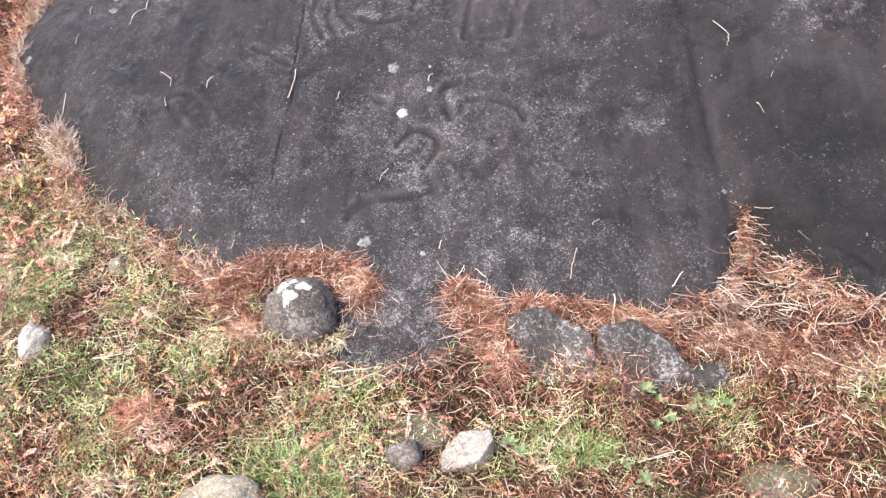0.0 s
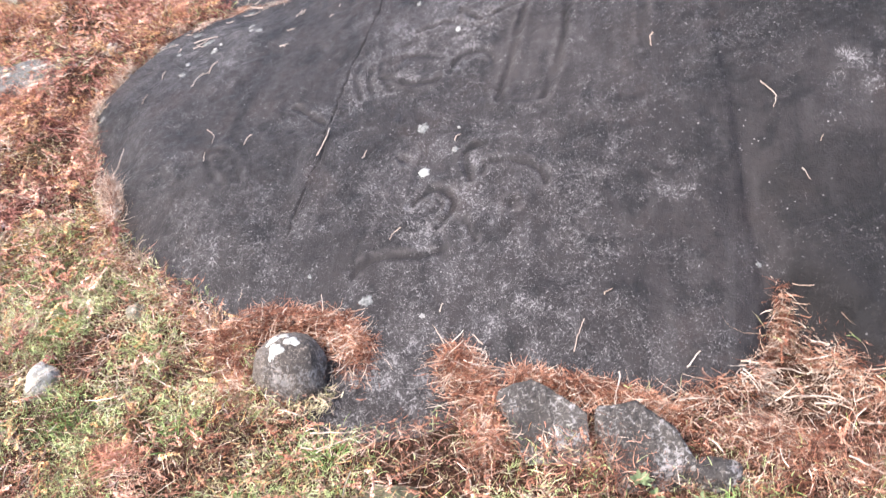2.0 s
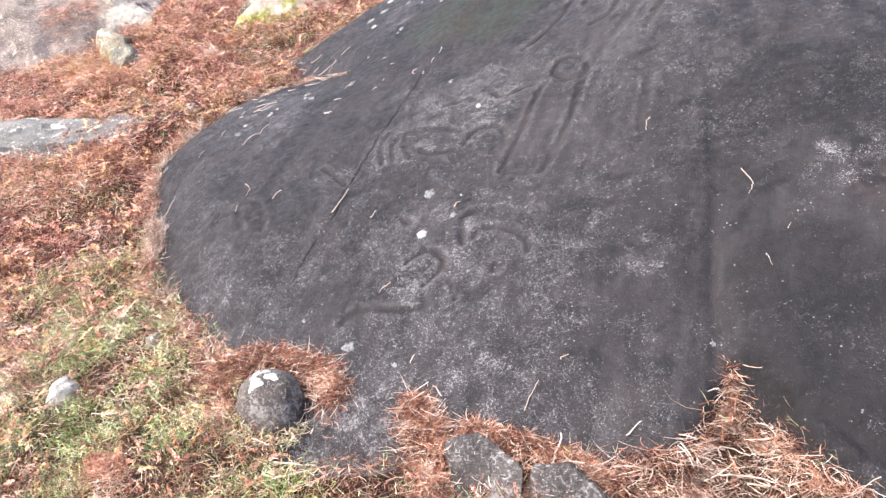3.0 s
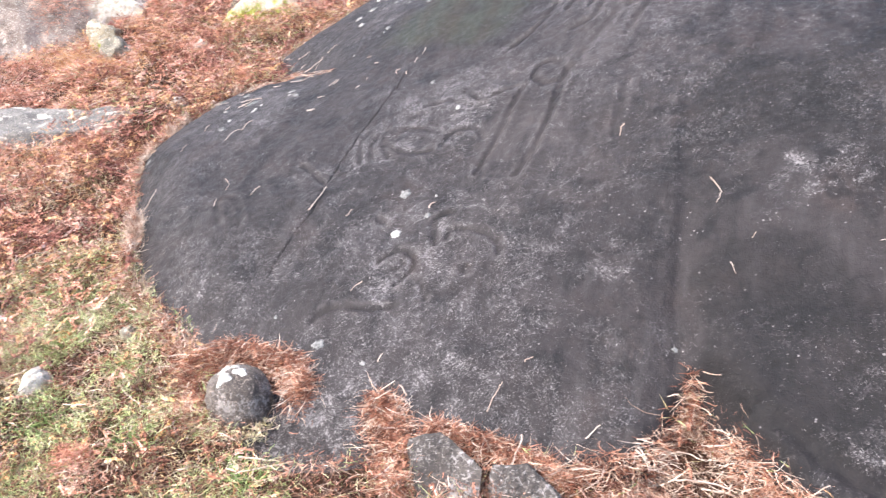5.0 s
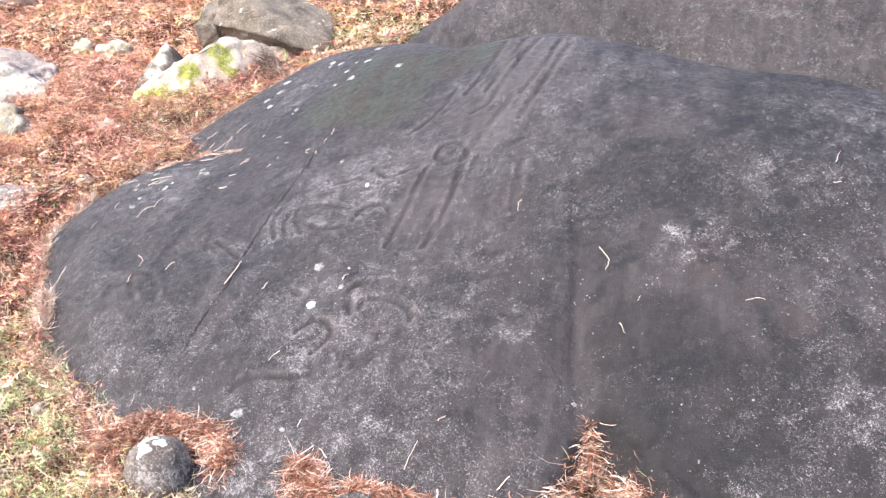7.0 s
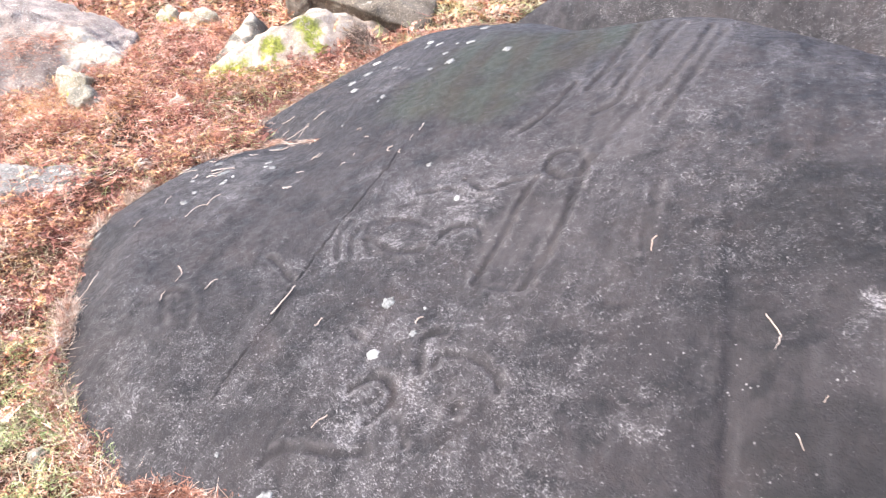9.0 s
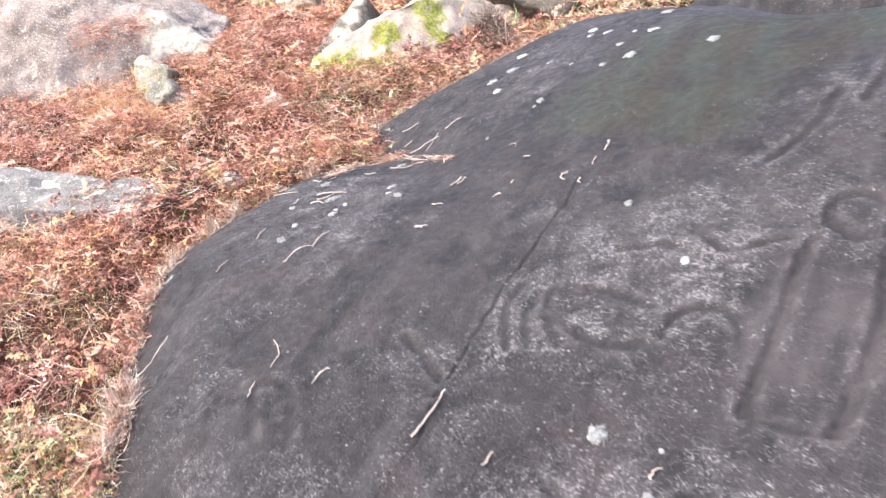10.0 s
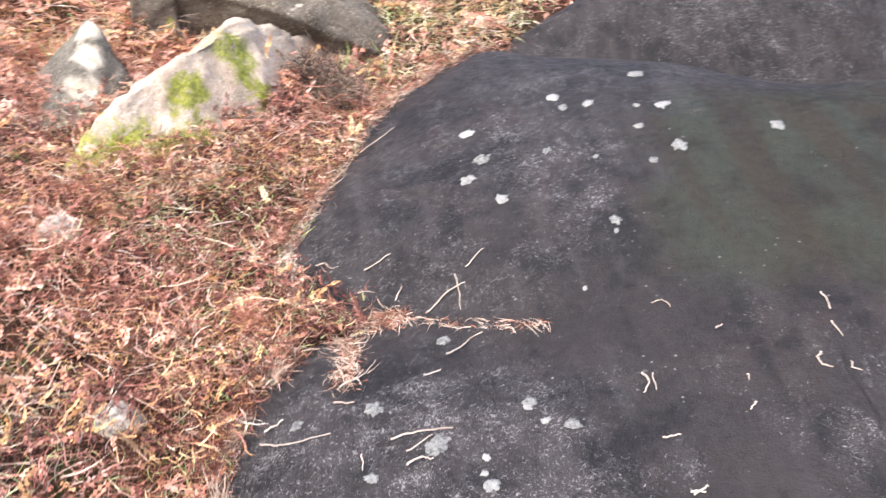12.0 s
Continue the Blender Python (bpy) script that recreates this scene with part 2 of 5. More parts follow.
# ---- materials ----
class Mat:
    """A node material with short calls."""

    def __init__(self, name, rough=0.8, spec=0.3):
        self.m = bpy.data.materials.new(name)
        self.m.use_nodes = True
        self.t = self.m.node_tree
        self.b = self.t.nodes["Principled BSDF"]
        self.b.inputs["Roughness"].default_value = rough
        self.b.inputs["Specular IOR Level"].default_value = spec
        self.co = self.t.nodes.new("ShaderNodeTexCoord").outputs["Object"]

    def set(self, socket, value):
        if hasattr(value, "is_linked"):
            self.t.links.new(value, socket)
        else:
            socket.default_value = value

    def noise(self, scale, detail=4, rough=0.55, dist=0.0, offset=None):
        n = self.t.nodes.new("ShaderNodeTexNoise")
        n.inputs["Scale"].default_value, n.inputs["Detail"].default_value = scale, detail
        n.inputs["Roughness"].default_value, n.inputs["Distortion"].default_value = rough, dist
        src = self.co
        if offset:
            src = self.vec("ADD", src, offset)
        self.t.links.new(src, n.inputs["Vector"])
        return n.outputs["Fac"]

    def stretched(self, scale, by):
        n = self.t.nodes.new("ShaderNodeTexNoise")
        n.inputs["Scale"].default_value, n.inputs["Detail"].default_value = scale, 5
        self.t.links.new(self.vec("MULTIPLY", self.co, by), n.inputs["Vector"])
        return n.outputs["Fac"]

    def voro(self, scale, feature="F1", rand=1.0):
        n = self.t.nodes.new("ShaderNodeTexVoronoi")
        n.feature = feature
        n.inputs["Scale"].default_value, n.inputs["Randomness"].default_value = scale, rand
        self.t.links.new(self.co, n.inputs["Vector"])
        return n.outputs["Distance"]

    def vec(self, op, a, b):
        n = self.t.nodes.new("ShaderNodeVectorMath")
        n.operation = op
        self.set(n.inputs[0], a), self.set(n.inputs[1], b)
        return n.outputs["Value"] if op in ("DISTANCE", "LENGTH", "DOT_PRODUCT") else n.outputs["Vector"]

    def math(self, op, a, b=0.0, clamp=False):
        n = self.t.nodes.new("ShaderNodeMath")
        n.operation, n.use_clamp = op, clamp
        self.set(n.inputs[0], a), self.set(n.inputs[1], b)
        return n.outputs[0]

    def step(self, a, lo, hi, to_lo=0.0, to_hi=1.0):
        n = self.t.nodes.new("ShaderNodeMapRange")
        n.interpolation_type = "SMOOTHSTEP"
        self.set(n.inputs[0], a)
        for i, v in enumerate((lo, hi, to_lo, to_hi)):
            n.inputs[i + 1].default_value = v
        return n.outputs[0]

    def mix(self, f, a, b, kind="MIX"):
        n = self.t.nodes.new("ShaderNodeMix")
        n.data_type, n.blend_type = "RGBA", kind
        self.set(n.inputs[0], f)
        for s, v in ((n.inputs[6], a), (n.inputs[7], b)):
            self.set(s, v if hasattr(v, "is_linked") else (*v, 1))
        return n.outputs[2]

    def ramp(self, f, stops, constant=False):
        n = self.t.nodes.new("ShaderNodeValToRGB")
        r = n.color_ramp
        r.interpolation = "CONSTANT" if constant else "LINEAR"
        while len(r.elements) < len(stops):
            r.elements.new(0.5)
        for e, (p, c) in zip(r.elements, stops):
            e.position, e.color = p, (*c, 1)
        self.set(n.inputs[0], f)
        return n.outputs[0]

    def attribute(self, name):
        n = self.t.nodes.new("ShaderNodeAttribute")
        n.attribute_name = name
        return n.outputs["Fac"]

    def island(self):
        return self.t.nodes.new("ShaderNodeNewGeometry").outputs["Random Per Island"]

    def near(self, centre, radius, wobble=0.15, scale=6.0, core=0.45):
        """1 at a place, falling to 0 at the radius, with an uneven border."""
        d = self.vec("DISTANCE", self.co, centre)
        d = self.math("ADD", d, self.math("MULTIPLY", self.math("SUBTRACT", self.noise(scale), 0.5), wobble * 2))
        return self.step(d, radius, radius * core)

    def bump(self, height, strength=0.5, dist=0.01):
        n = self.t.nodes.new("ShaderNodeBump")
        n.inputs["Strength"].default_value, n.inputs["Distance"].default_value = strength, dist
        self.set(n.inputs["Height"], height)
        self.t.links.new(n.outputs[0], self.b.inputs["Normal"])

    def colour(self, c):
        self.set(self.b.inputs["Base Color"], c if hasattr(c, "is_linked") else (*c, 1))
        return self.m


def rock_material():
    k = Mat("dark weathered rock", 0.62, 0.17)
    c = k.ramp(k.noise(2.2, 5), [(0.3, (0.0162, 0.0141, 0.0151)), (0.5, (0.0229, 0.0197, 0.0207)), (0.72, (0.0328, 0.0281, 0.0288))])
    # brown and violet clouds
    c = k.mix(k.step(k.noise(4.5, 4, offset=(3, 1, 7)), 0.50, 0.72, 0, 0.6), c, (0.034, 0.0250, 0.0238))
    # weather streaks down the slope
    run = k.stretched(20, (1.0, 0.13, 0.3))
    c = k.mix(k.step(run, 0.52, 0.68, 0, 0.55), c, (0.042, 0.0380, 0.0390))
    c = k.mix(k.step(run, 0.46, 0.32, 0, 0.6), c, (0.0110, 0.0102, 0.0112))
    # dark blotches as large as a palm
    c = k.mix(k.step(k.noise(6.5, 5, 0.65, 0.5, offset=(2, 9, 4)), 0.50, 0.63, 0, 0.75), c, (0.0095, 0.0088, 0.0099))
    # bare pinkish streaks on the ridge and in the carved field
    for centre, radius in (((0.46, 3.60, 0.74), 0.34), ((0.18, 2.62, 0.39), 0.20), ((0.33, 3.05, 0.55), 0.20), ((0.40, 3.32, 0.64), 0.22)):
        f = k.math("MULTIPLY", k.near(centre, radius, 0.10, 7), k.step(run, 0.35, 0.6, 0.25, 0.85))
        c = k.mix(f, c, (0.048, 0.0420, 0.0425))
    # darker patches on the second bulge and at its foot
    for centre, radius in (((1.12, 1.80, 0.10), 0.30), ((1.0, 2.0, 0.22), 0.22), ((1.45, 1.75, 0.10), 0.35), ((1.35, 2.55, 0.60), 0.42), ((1.55, 3.0, 0.70), 0.45), ((0.95, 2.65, 0.52), 0.24)):
        c = k.mix(k.math("MULTIPLY", k.near(centre, radius, 0.06, 7, 0.7), 0.6), c, (0.0098, 0.0090, 0.0096))
    # olive-brown algae stain that runs down in streaks
    drip = k.stretched(7, (1.0, 0.16, 0.2))
    st = k.mix(k.step(drip, 0.42, 0.60), (0.0275, 0.0230, 0.0162), (0.0275, 0.0300, 0.0232))
    st = k.mix(k.step(k.noise(5.5, 4, 0.6, 0.8, offset=(6, 2, 1)), 0.48, 0.66, 0, 0.8), st, (0.0140, 0.0118, 0.0092))
    for centre, radius in (((-0.46, 3.52, 0.48), 0.30), ((-0.34, 3.84, 0.62), 0.36), ((-0.08, 3.72, 0.64), 0.36), ((0.15, 3.85, 0.7), 0.28), ((-0.20, 3.40, 0.50), 0.24)):
        c = k.mix(k.math("MULTIPLY", k.near(centre, radius, 0.10, 5, 0.40), k.step(drip, 0.30, 0.55, 0.55, 0.9)), c, st)
    # pale crust in small winding flecks that gather in places
    patch = k.math("ADD", k.math("MULTIPLY", k.noise(12, 5, 0.75, 0.5, offset=(9, 4, 2)), 0.45), k.math("MULTIPLY", k.noise(2.8, 3, offset=(1, 8, 2)), 0.20))
    gather = k.step(k.noise(13, 4, 0.65, 0.8, offset=(7, 1, 4)), 0.38, 0.60, 0.25, 1.35)
    for centre, radius, more in (((-0.14, 2.78, 0.34), 0.26, 0.052), ((-0.38, 2.6, 0.25), 0.16, 0.03), ((1.03, 2.27, 0.40), 0.10, 0.085), ((1.13, 2.32, 0.44), 0.10, 0.085), ((0.0, 2.95, 0.4), 0.25, 0.04),
                                 ((-0.1, 1.70, 0.0), 0.6, 0.036), ((0.3, 1.95, 0.15), 0.55, 0.032), ((-1.0, 3.05, 0.25), 0.35, 0.04), ((-1.25, 3.15, 0.15), 0.2, 0.06), ((0.66, 2.08, 0.25), 0.12, 0.05),
                                 ((-0.12, 1.58, -0.08), 0.22, 0.07), ((-0.78, 1.86, 0.0), 0.20, 0.05), ((-0.72, 3.85, 0.45), 0.28, 0.05), ((1.47, 1.81, 0.23), 0.10, 0.07), ((1.66, 2.84, 0.70), 0.12, 0.06)):
        patch = k.math("ADD", patch, k.math("MULTIPLY", k.math("MULTIPLY", k.near(centre, radius, 0.2, 8), gather), more))
    for centre, radius in (((-0.40, 3.6, 0.5), 0.5), ((-0.40, 3.65, 0.55), 0.36), ((-0.08, 3.72, 0.64), 0.36), ((-0.75, 3.2, 0.3), 0.4), ((-0.1, 3.8, 0.6), 0.5), ((0.18, 2.62, 0.39), 0.2), ((0.95, 2.0, 0.25), 0.6), ((-0.7, 2.75, 0.25), 0.35)):
        patch = k.math("SUBTRACT", patch, k.math("MULTIPLY", k.near(centre, radius, 0.25), 0.065))
    # less crust inside the grooves, which also puts their shade into the colour
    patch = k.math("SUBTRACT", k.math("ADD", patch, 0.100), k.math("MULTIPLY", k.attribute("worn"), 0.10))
    patch = k.math("ADD", patch, k.math("MULTIPLY", k.math("MULTIPLY", k.attribute("lip"), gather), 0.035))
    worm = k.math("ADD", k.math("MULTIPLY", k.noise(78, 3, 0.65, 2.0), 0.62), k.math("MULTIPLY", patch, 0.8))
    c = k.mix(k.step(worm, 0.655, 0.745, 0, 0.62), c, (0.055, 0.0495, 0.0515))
    # finest white flecks, with the grain's specular glints put into their colour
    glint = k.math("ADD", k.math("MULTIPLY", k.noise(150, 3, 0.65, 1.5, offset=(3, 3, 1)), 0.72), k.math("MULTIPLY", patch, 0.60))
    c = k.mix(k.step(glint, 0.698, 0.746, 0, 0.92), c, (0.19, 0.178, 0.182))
    c = k.mix(k.step(k.noise(60, 4, 0.75, 1.2, offset=(2, 2, 2)), 0.56, 0.66, 0, 0.45), c, (0.0098, 0.0092, 0.0100))
    # paler patches along the lips of the grooves
    c = k.mix(k.math("MULTIPLY", k.attribute("lip"), k.step(k.noise(26, 4, 0.7), 0.42, 0.66, 0, 0.55)), c, (0.080, 0.071, 0.071))
    # small white specks
    speck = k.voro(42)
    c = k.mix(k.math("MULTIPLY", k.step(speck, 0.15, 0.08), k.step(k.noise(8, 3, offset=(5, 5, 5)), 0.52, 0.66, 0, 0.7)), c, (0.26, 0.245, 0.245))
    k.colour(c)
    k.set(k.b.inputs["Roughness"], k.step(k.noise(40, 4), 0.3, 0.7, 0.50, 0.72))
    h = k.math("ADD", k.math("MULTIPLY", k.noise(42, 6, 0.72, 0.5), 1.0), k.math("MULTIPLY", k.noise(190, 3, 0.65), 0.55))
    k.bump(h, 0.6, 0.009)
    return k.m


def stone_material(name, dark, light, pale=0.3, moss=0.0, seed=0.0, cushions=(), grains=0.0, crusted=(0.60, 0.54, 0.45), bands=(), grit=0.7):
    """Grey stone with a pale lichen crust and, where there is some, moss."""
    k = Mat(name, 0.8, 0.25)
    o = (seed, seed * 1.7, seed * 0.6)
    c = k.mix(k.step(k.noise(7, 5, 0.6, offset=o), 0.3, 0.7), dark, light)
    c = k.mix(k.step(k.noise(90, 3, 0.7, offset=o), 0.52, 0.68, 0, grit), c, tuple(v * 0.4 for v in dark))
    c = k.mix(k.step(k.noise(130, 3, 0.75, 0.6, offset=o), 0.54, 0.66, 0, 0.65), c, tuple(min(v * 2.6, 0.6) for v in light))
    c = k.mix(k.step(k.noise(11, 5, 0.65, 0.6, offset=(seed + 4, 1, 2)), 0.66 - pale * 0.3, 0.72 - pale * 0.25, 0, 0.85), c, crusted)
    for centre, radius in bands:
        c = k.mix(k.math("MULTIPLY", k.near(centre, radius * 1.05, 0.035, 18), 0.9), c, k.mix(k.step(k.noise(40, 4), 0.35, 0.65), (0.42, 0.36, 0.27), (0.62, 0.57, 0.49)))
    c = k.mix(k.step(k.noise(17, 4, 0.7, 0.8, offset=(seed + 2, 6, 3)), 0.63, 0.70, 0, 0.6), c, tuple(v * 0.45 for v in dark))
    if moss:
        c = k.mix(k.step(k.noise(6, 5, 0.6, 0.4, offset=(seed + 8, 3, 1)), 0.68 - moss * 0.3, 0.74 - moss * 0.3, 0, 0.9), c, (0.28, 0.30, 0.04))
    if grains:
        c = k.mix(k.step(k.math("ADD", k.math("MULTIPLY", k.noise(75, 4, 0.7, 1.0, offset=o), 0.7), k.math("MULTIPLY", k.noise(10, 3, offset=o), 0.5)), 0.60, 0.70, 0, grains), c, (0.30, 0.28, 0.275))
    for centre, radius in cushions:
        spot = k.math("MULTIPLY", k.near(centre, radius * 1.35, 0.10, 16), k.step(k.noise(38, 4, 0.7, 0.6), 0.35, 0.48, 0, 0.92))
        c = k.mix(spot, c, k.mix(k.step(k.noise(80, 3), 0.35, 0.65), (0.13, 0.145, 0.016), (0.29, 0.30, 0.04)))
    k.colour(c)
    k.bump(k.math("ADD", k.noise(20, 6, 0.65), k.math("MULTIPLY", k.noise(140, 3), 0.3)), 0.8, 0.015)
    return k.m


def strand_material(name, stops, rough=0.7, spec=0.25):
    k = Mat(name, rough, spec)
    f = k.math("ADD", k.math("MULTIPLY", k.island(), 0.62), k.step(k.noise(9, 4, 0.6), 0.3, 0.7, -0.10, 0.45), True)
    c = k.ramp(f, stops)
    c = k.mix(k.step(k.noise(90, 2), 0.45, 0.75, 0, 0.3), c, (0.09, 0.05, 0.03))
    k.colour(c)
    return k.m


ROCK = rock_material()
SOIL = Mat("leaf mould and moss", 0.95, 0.1)
_c = SOIL.ramp(SOIL.noise(6, 5), [(0.3, (0.022, 0.012, 0.009)), (0.5, (0.050, 0.025, 0.017)), (0.7, (0.085, 0.050, 0.031))])
_c = SOIL.mix(SOIL.step(SOIL.noise(3.1, 4, offset=(4, 4, 4)), 0.52, 0.66, 0, 0.7), _c, (0.065, 0.070, 0.028))
_c = SOIL.mix(SOIL.step(SOIL.noise(150, 4, 0.7), 0.48, 0.66, 0, 0.7), _c, (0.17, 0.095, 0.058))
SOIL.colour(_c)
SOIL.bump(SOIL.noise(70, 5, 0.7), 1.0, 0.03)
SOIL = SOIL.m
RUST = strand_material("dead bracken", [(0.0, (0.050, 0.019, 0.015)), (0.25, (0.147, 0.051, 0.040)), (0.5, (0.29, 0.110, 0.083)), (0.78, (0.47, 0.222, 0.172)), (1.0, (0.65, 0.43, 0.37))])
ORANGE = strand_material("orange bracken", [(0.0, (0.28, 0.095, 0.058)), (0.4, (0.51, 0.235, 0.158)), (0.75, (0.68, 0.39, 0.293)), (1.0, (0.80, 0.59, 0.52))])
UMBER = strand_material("brown bracken", [(0.0, (0.030, 0.014, 0.011)), (0.3, (0.095, 0.039, 0.028)), (0.6, (0.19, 0.085, 0.061)), (0.85, (0.32, 0.18, 0.13)), (1.0, (0.50, 0.38, 0.30))])
STRAW = strand_material("pale straw", [(0.0, (0.30, 0.19, 0.14)), (0.4, (0.52, 0.385, 0.30)), (0.8, (0.70, 0.58, 0.48)), (1.0, (0.82, 0.75, 0.67))], 0.55)
GRASS = strand_material("live grass", [(0.0, (0.12, 0.165, 0.055)), (0.3, (0.30, 0.40, 0.14)), (0.65, (0.55, 0.64, 0.29)), (1.0, (0.78, 0.80, 0.53))], 0.5)
FRESH = strand_material("fresh green grass", [(0.0, (0.09, 0.17, 0.045)), (0.4, (0.22, 0.37, 0.11)), (0.75, (0.40, 0.57, 0.22)), (1.0, (0.62, 0.74, 0.40))], 0.45)
SERE = strand_material("yellowing grass", [(0.0, (0.20, 0.15, 0.08)), (0.35, (0.43, 0.37, 0.20)), (0.7, (0.63, 0.58, 0.37)), (1.0, (0.80, 0.77, 0.60))], 0.6)
BRUSH = strand_material("grey-brown dry stems", [(0.0, (0.07, 0.042, 0.032)), (0.5, (0.16, 0.10, 0.075)), (0.8, (0.28, 0.195, 0.145)), (1.0, (0.48, 0.38, 0.30))], 0.7)
DARKRED = strand_material("dark red bracken", [(0.0, (0.030, 0.012, 0.010)), (0.3, (0.103, 0.036, 0.028)), (0.6, (0.22, 0.084, 0.062)), (0.85, (0.39, 0.183, 0.140)), (1.0, (0.58, 0.40, 0.31))])
FROND = strand_material("red-brown bracken fronds", [(0.0, (0.045, 0.018, 0.012)), (0.3, (0.150, 0.056, 0.035)), (0.6, (0.33, 0.140, 0.088)), (0.85, (0.54, 0.295, 0.20)), (1.0, (0.74, 0.56, 0.44))])
LEAF = strand_material("grey-green leaf", [(0.0, (0.11, 0.145, 0.07)), (0.5, (0.21, 0.27, 0.135)), (1.0, (0.36, 0.42, 0.26))], 0.5)
TWIG = strand_material("bleached twig", [(0.0, (0.25, 0.17, 0.13)), (0.5, (0.45, 0.36, 0.30)), (1.0, (0.64, 0.57, 0.50))], 0.6)
GOLD = strand_material("golden bracken", [(0.0, (0.28, 0.125, 0.05)), (0.4, (0.53, 0.29, 0.13)), (0.75, (0.70, 0.45, 0.24)), (1.0, (0.82, 0.64, 0.42))])
WOOD = strand_material("dark dead twigs", [(0.0, (0.03, 0.02, 0.016)), (0.5, (0.085, 0.058, 0.045)), (0.85, (0.20, 0.145, 0.11)), (1.0, (0.42, 0.34, 0.27))])


def lichen_material():
    k = Mat("pale lichen", 0.9, 0.1)
    c = k.ramp(k.noise(110, 4, 0.75), [(0.35, (0.06, 0.06, 0.06)), (0.6, (0.22, 0.22, 0.215))])
    c = k.mix(k.step(k.t.nodes.new("ShaderNodeObjectInfo").outputs["Random"], 0.3, 1.0, 0, 0.75), c, (0.34, 0.335, 0.325))
    k.colour(c)
    k.bump(k.noise(200, 3), 0.6, 0.003)
    return k.m


LICHEN = lichen_material()
WHITE = Mat("white lichen crust", 0.9, 0.1)
WHITE.bump(WHITE.noise(150, 4), 0.7, 0.004)
WHITE = WHITE.colour(WHITE.ramp(WHITE.noise(60, 5, 0.7), [(0.35, (0.16, 0.15, 0.14)), (0.55, (0.56, 0.54, 0.50)), (0.7, (0.74, 0.72, 0.67))]))


# ---- mesh helpers ----
def mesh_from(name, verts, faces, material, smooth=True):
    """A mesh from arrays; faces: a list of (n, k) index arrays."""
    me = bpy.data.meshes.new(name)
    me.vertices.add(len(verts))
    me.vertices.foreach_set("co", np.asarray(verts, np.float32).ravel())
    loops = np.concatenate([f.ravel() for f in faces]).astype(np.int32)
    sizes = np.concatenate([np.full(len(f), f.shape[1]) for f in faces])
    me.loops.add(len(loops))
    me.loops.foreach_set("vertex_index", loops)
    me.polygons.add(len(sizes))
    me.polygons.foreach_set("loop_start", np.concatenate([[0], np.cumsum(sizes)[:-1]]).astype(np.int32))
    me.polygons.foreach_set("use_smooth", np.full(len(sizes), smooth))
    me.update(calc_edges=True)
    me.validate()
    me.materials.append(material)
    return me


def grid_mesh(name, xs, ys, height, material, keep=None):
    X, Y = np.meshgrid(xs, ys)
    Z = height(X.ravel(), Y.ravel())
    verts = np.stack([X.ravel(), Y.ravel(), Z], 1)
    n, m = len(xs), len(ys)
    i = (np.arange(m - 1)[:, None] * n + np.arange(n - 1)[None, :]).ravel()
    f = np.stack([i, i + 1, i + n + 1, i + n], 1)
    if keep is not None:
        k = keep(X.ravel(), Y.ravel())
        f = f[k[f].any(1)]
        used = np.unique(f)
        back = np.zeros(len(verts), np.int64)
        back[used] = np.arange(len(used))
        verts, f = verts[used], back[f]
    return mesh_from(name, verts, [f], material)


def strand_mesh(name, base, yaw, pitch, length, width, curl, material, turn=None, seg=3):
    """Ribbons that start at base, bend by curl (radians along their length) and narrow to a tip."""
    n = len(base)
    rng = np.random.default_rng(len(name) * 97 + n)
    turn = rng.normal(0, 0.8, n) if turn is None else turn
    roll = rng.uniform(0, math.pi, n)
    p, rows = base.copy(), []
    for s in range(seg + 1):
        t = s / seg
        pi, ya = pitch + curl * t, yaw + turn * t
        d = np.stack([np.cos(ya) * np.cos(pi), np.sin(ya) * np.cos(pi), np.sin(pi)], 1)
        side = np.stack([-np.sin(ya), np.cos(ya), np.zeros(n)], 1)
        up = np.cross(d, side)
        w = side * np.cos(roll)[:, None] + up * np.sin(roll)[:, None]
        k = (width * 0.5 * (1 - 0.75 * t ** 1.5))[:, None]
        if s < seg:
            rows += [p - w * k, p + w * k]
        else:
            rows.append(p)
        p = p + d * (length / seg)[:, None]
    v = np.stack(rows, 1)
    per = v.shape[1]
    o = np.arange(n)[:, None] * per
    quads = np.concatenate([o + np.array([2 * s, 2 * s + 1, 2 * s + 3, 2 * s + 2]) for s in range(seg - 1)])
    tris = o + np.array([2 * seg - 2, 2 * seg - 1, 2 * seg])
    return mesh_from(name, v.reshape(-1, 3), [quads, tris], material)


def part(name, me, parent, label=""):
    ob = new(name, me)
    ob.parent = parent
    if label:
        ob["label"] = label
    return ob


# ---- ground ----
def spread(lo, hi, step, far):
    mid = np.arange(lo, hi, step)
    out = step * np.cumsum(1.35 ** np.arange(1, 60))
    out = out[out < far]
    return np.concatenate([lo - out[::-1], mid, hi + out])


def soil_under(x, y):
    return soil(x, y) - 0.30 * np.clip(rim(x, y) / 0.15, 0, 1) * np.clip((5.6 - y) / 0.3, 0, 1)


ground_ob = new("ground", grid_mesh("ground", spread(-5.5, 3.5, 0.05, 600), spread(-1.5, 8.0, 0.05, 600), soil_under, SOIL))
tagged(ground_ob, "sloping moorland soil covered in leaf mould and moss", "ground", kind="structure")

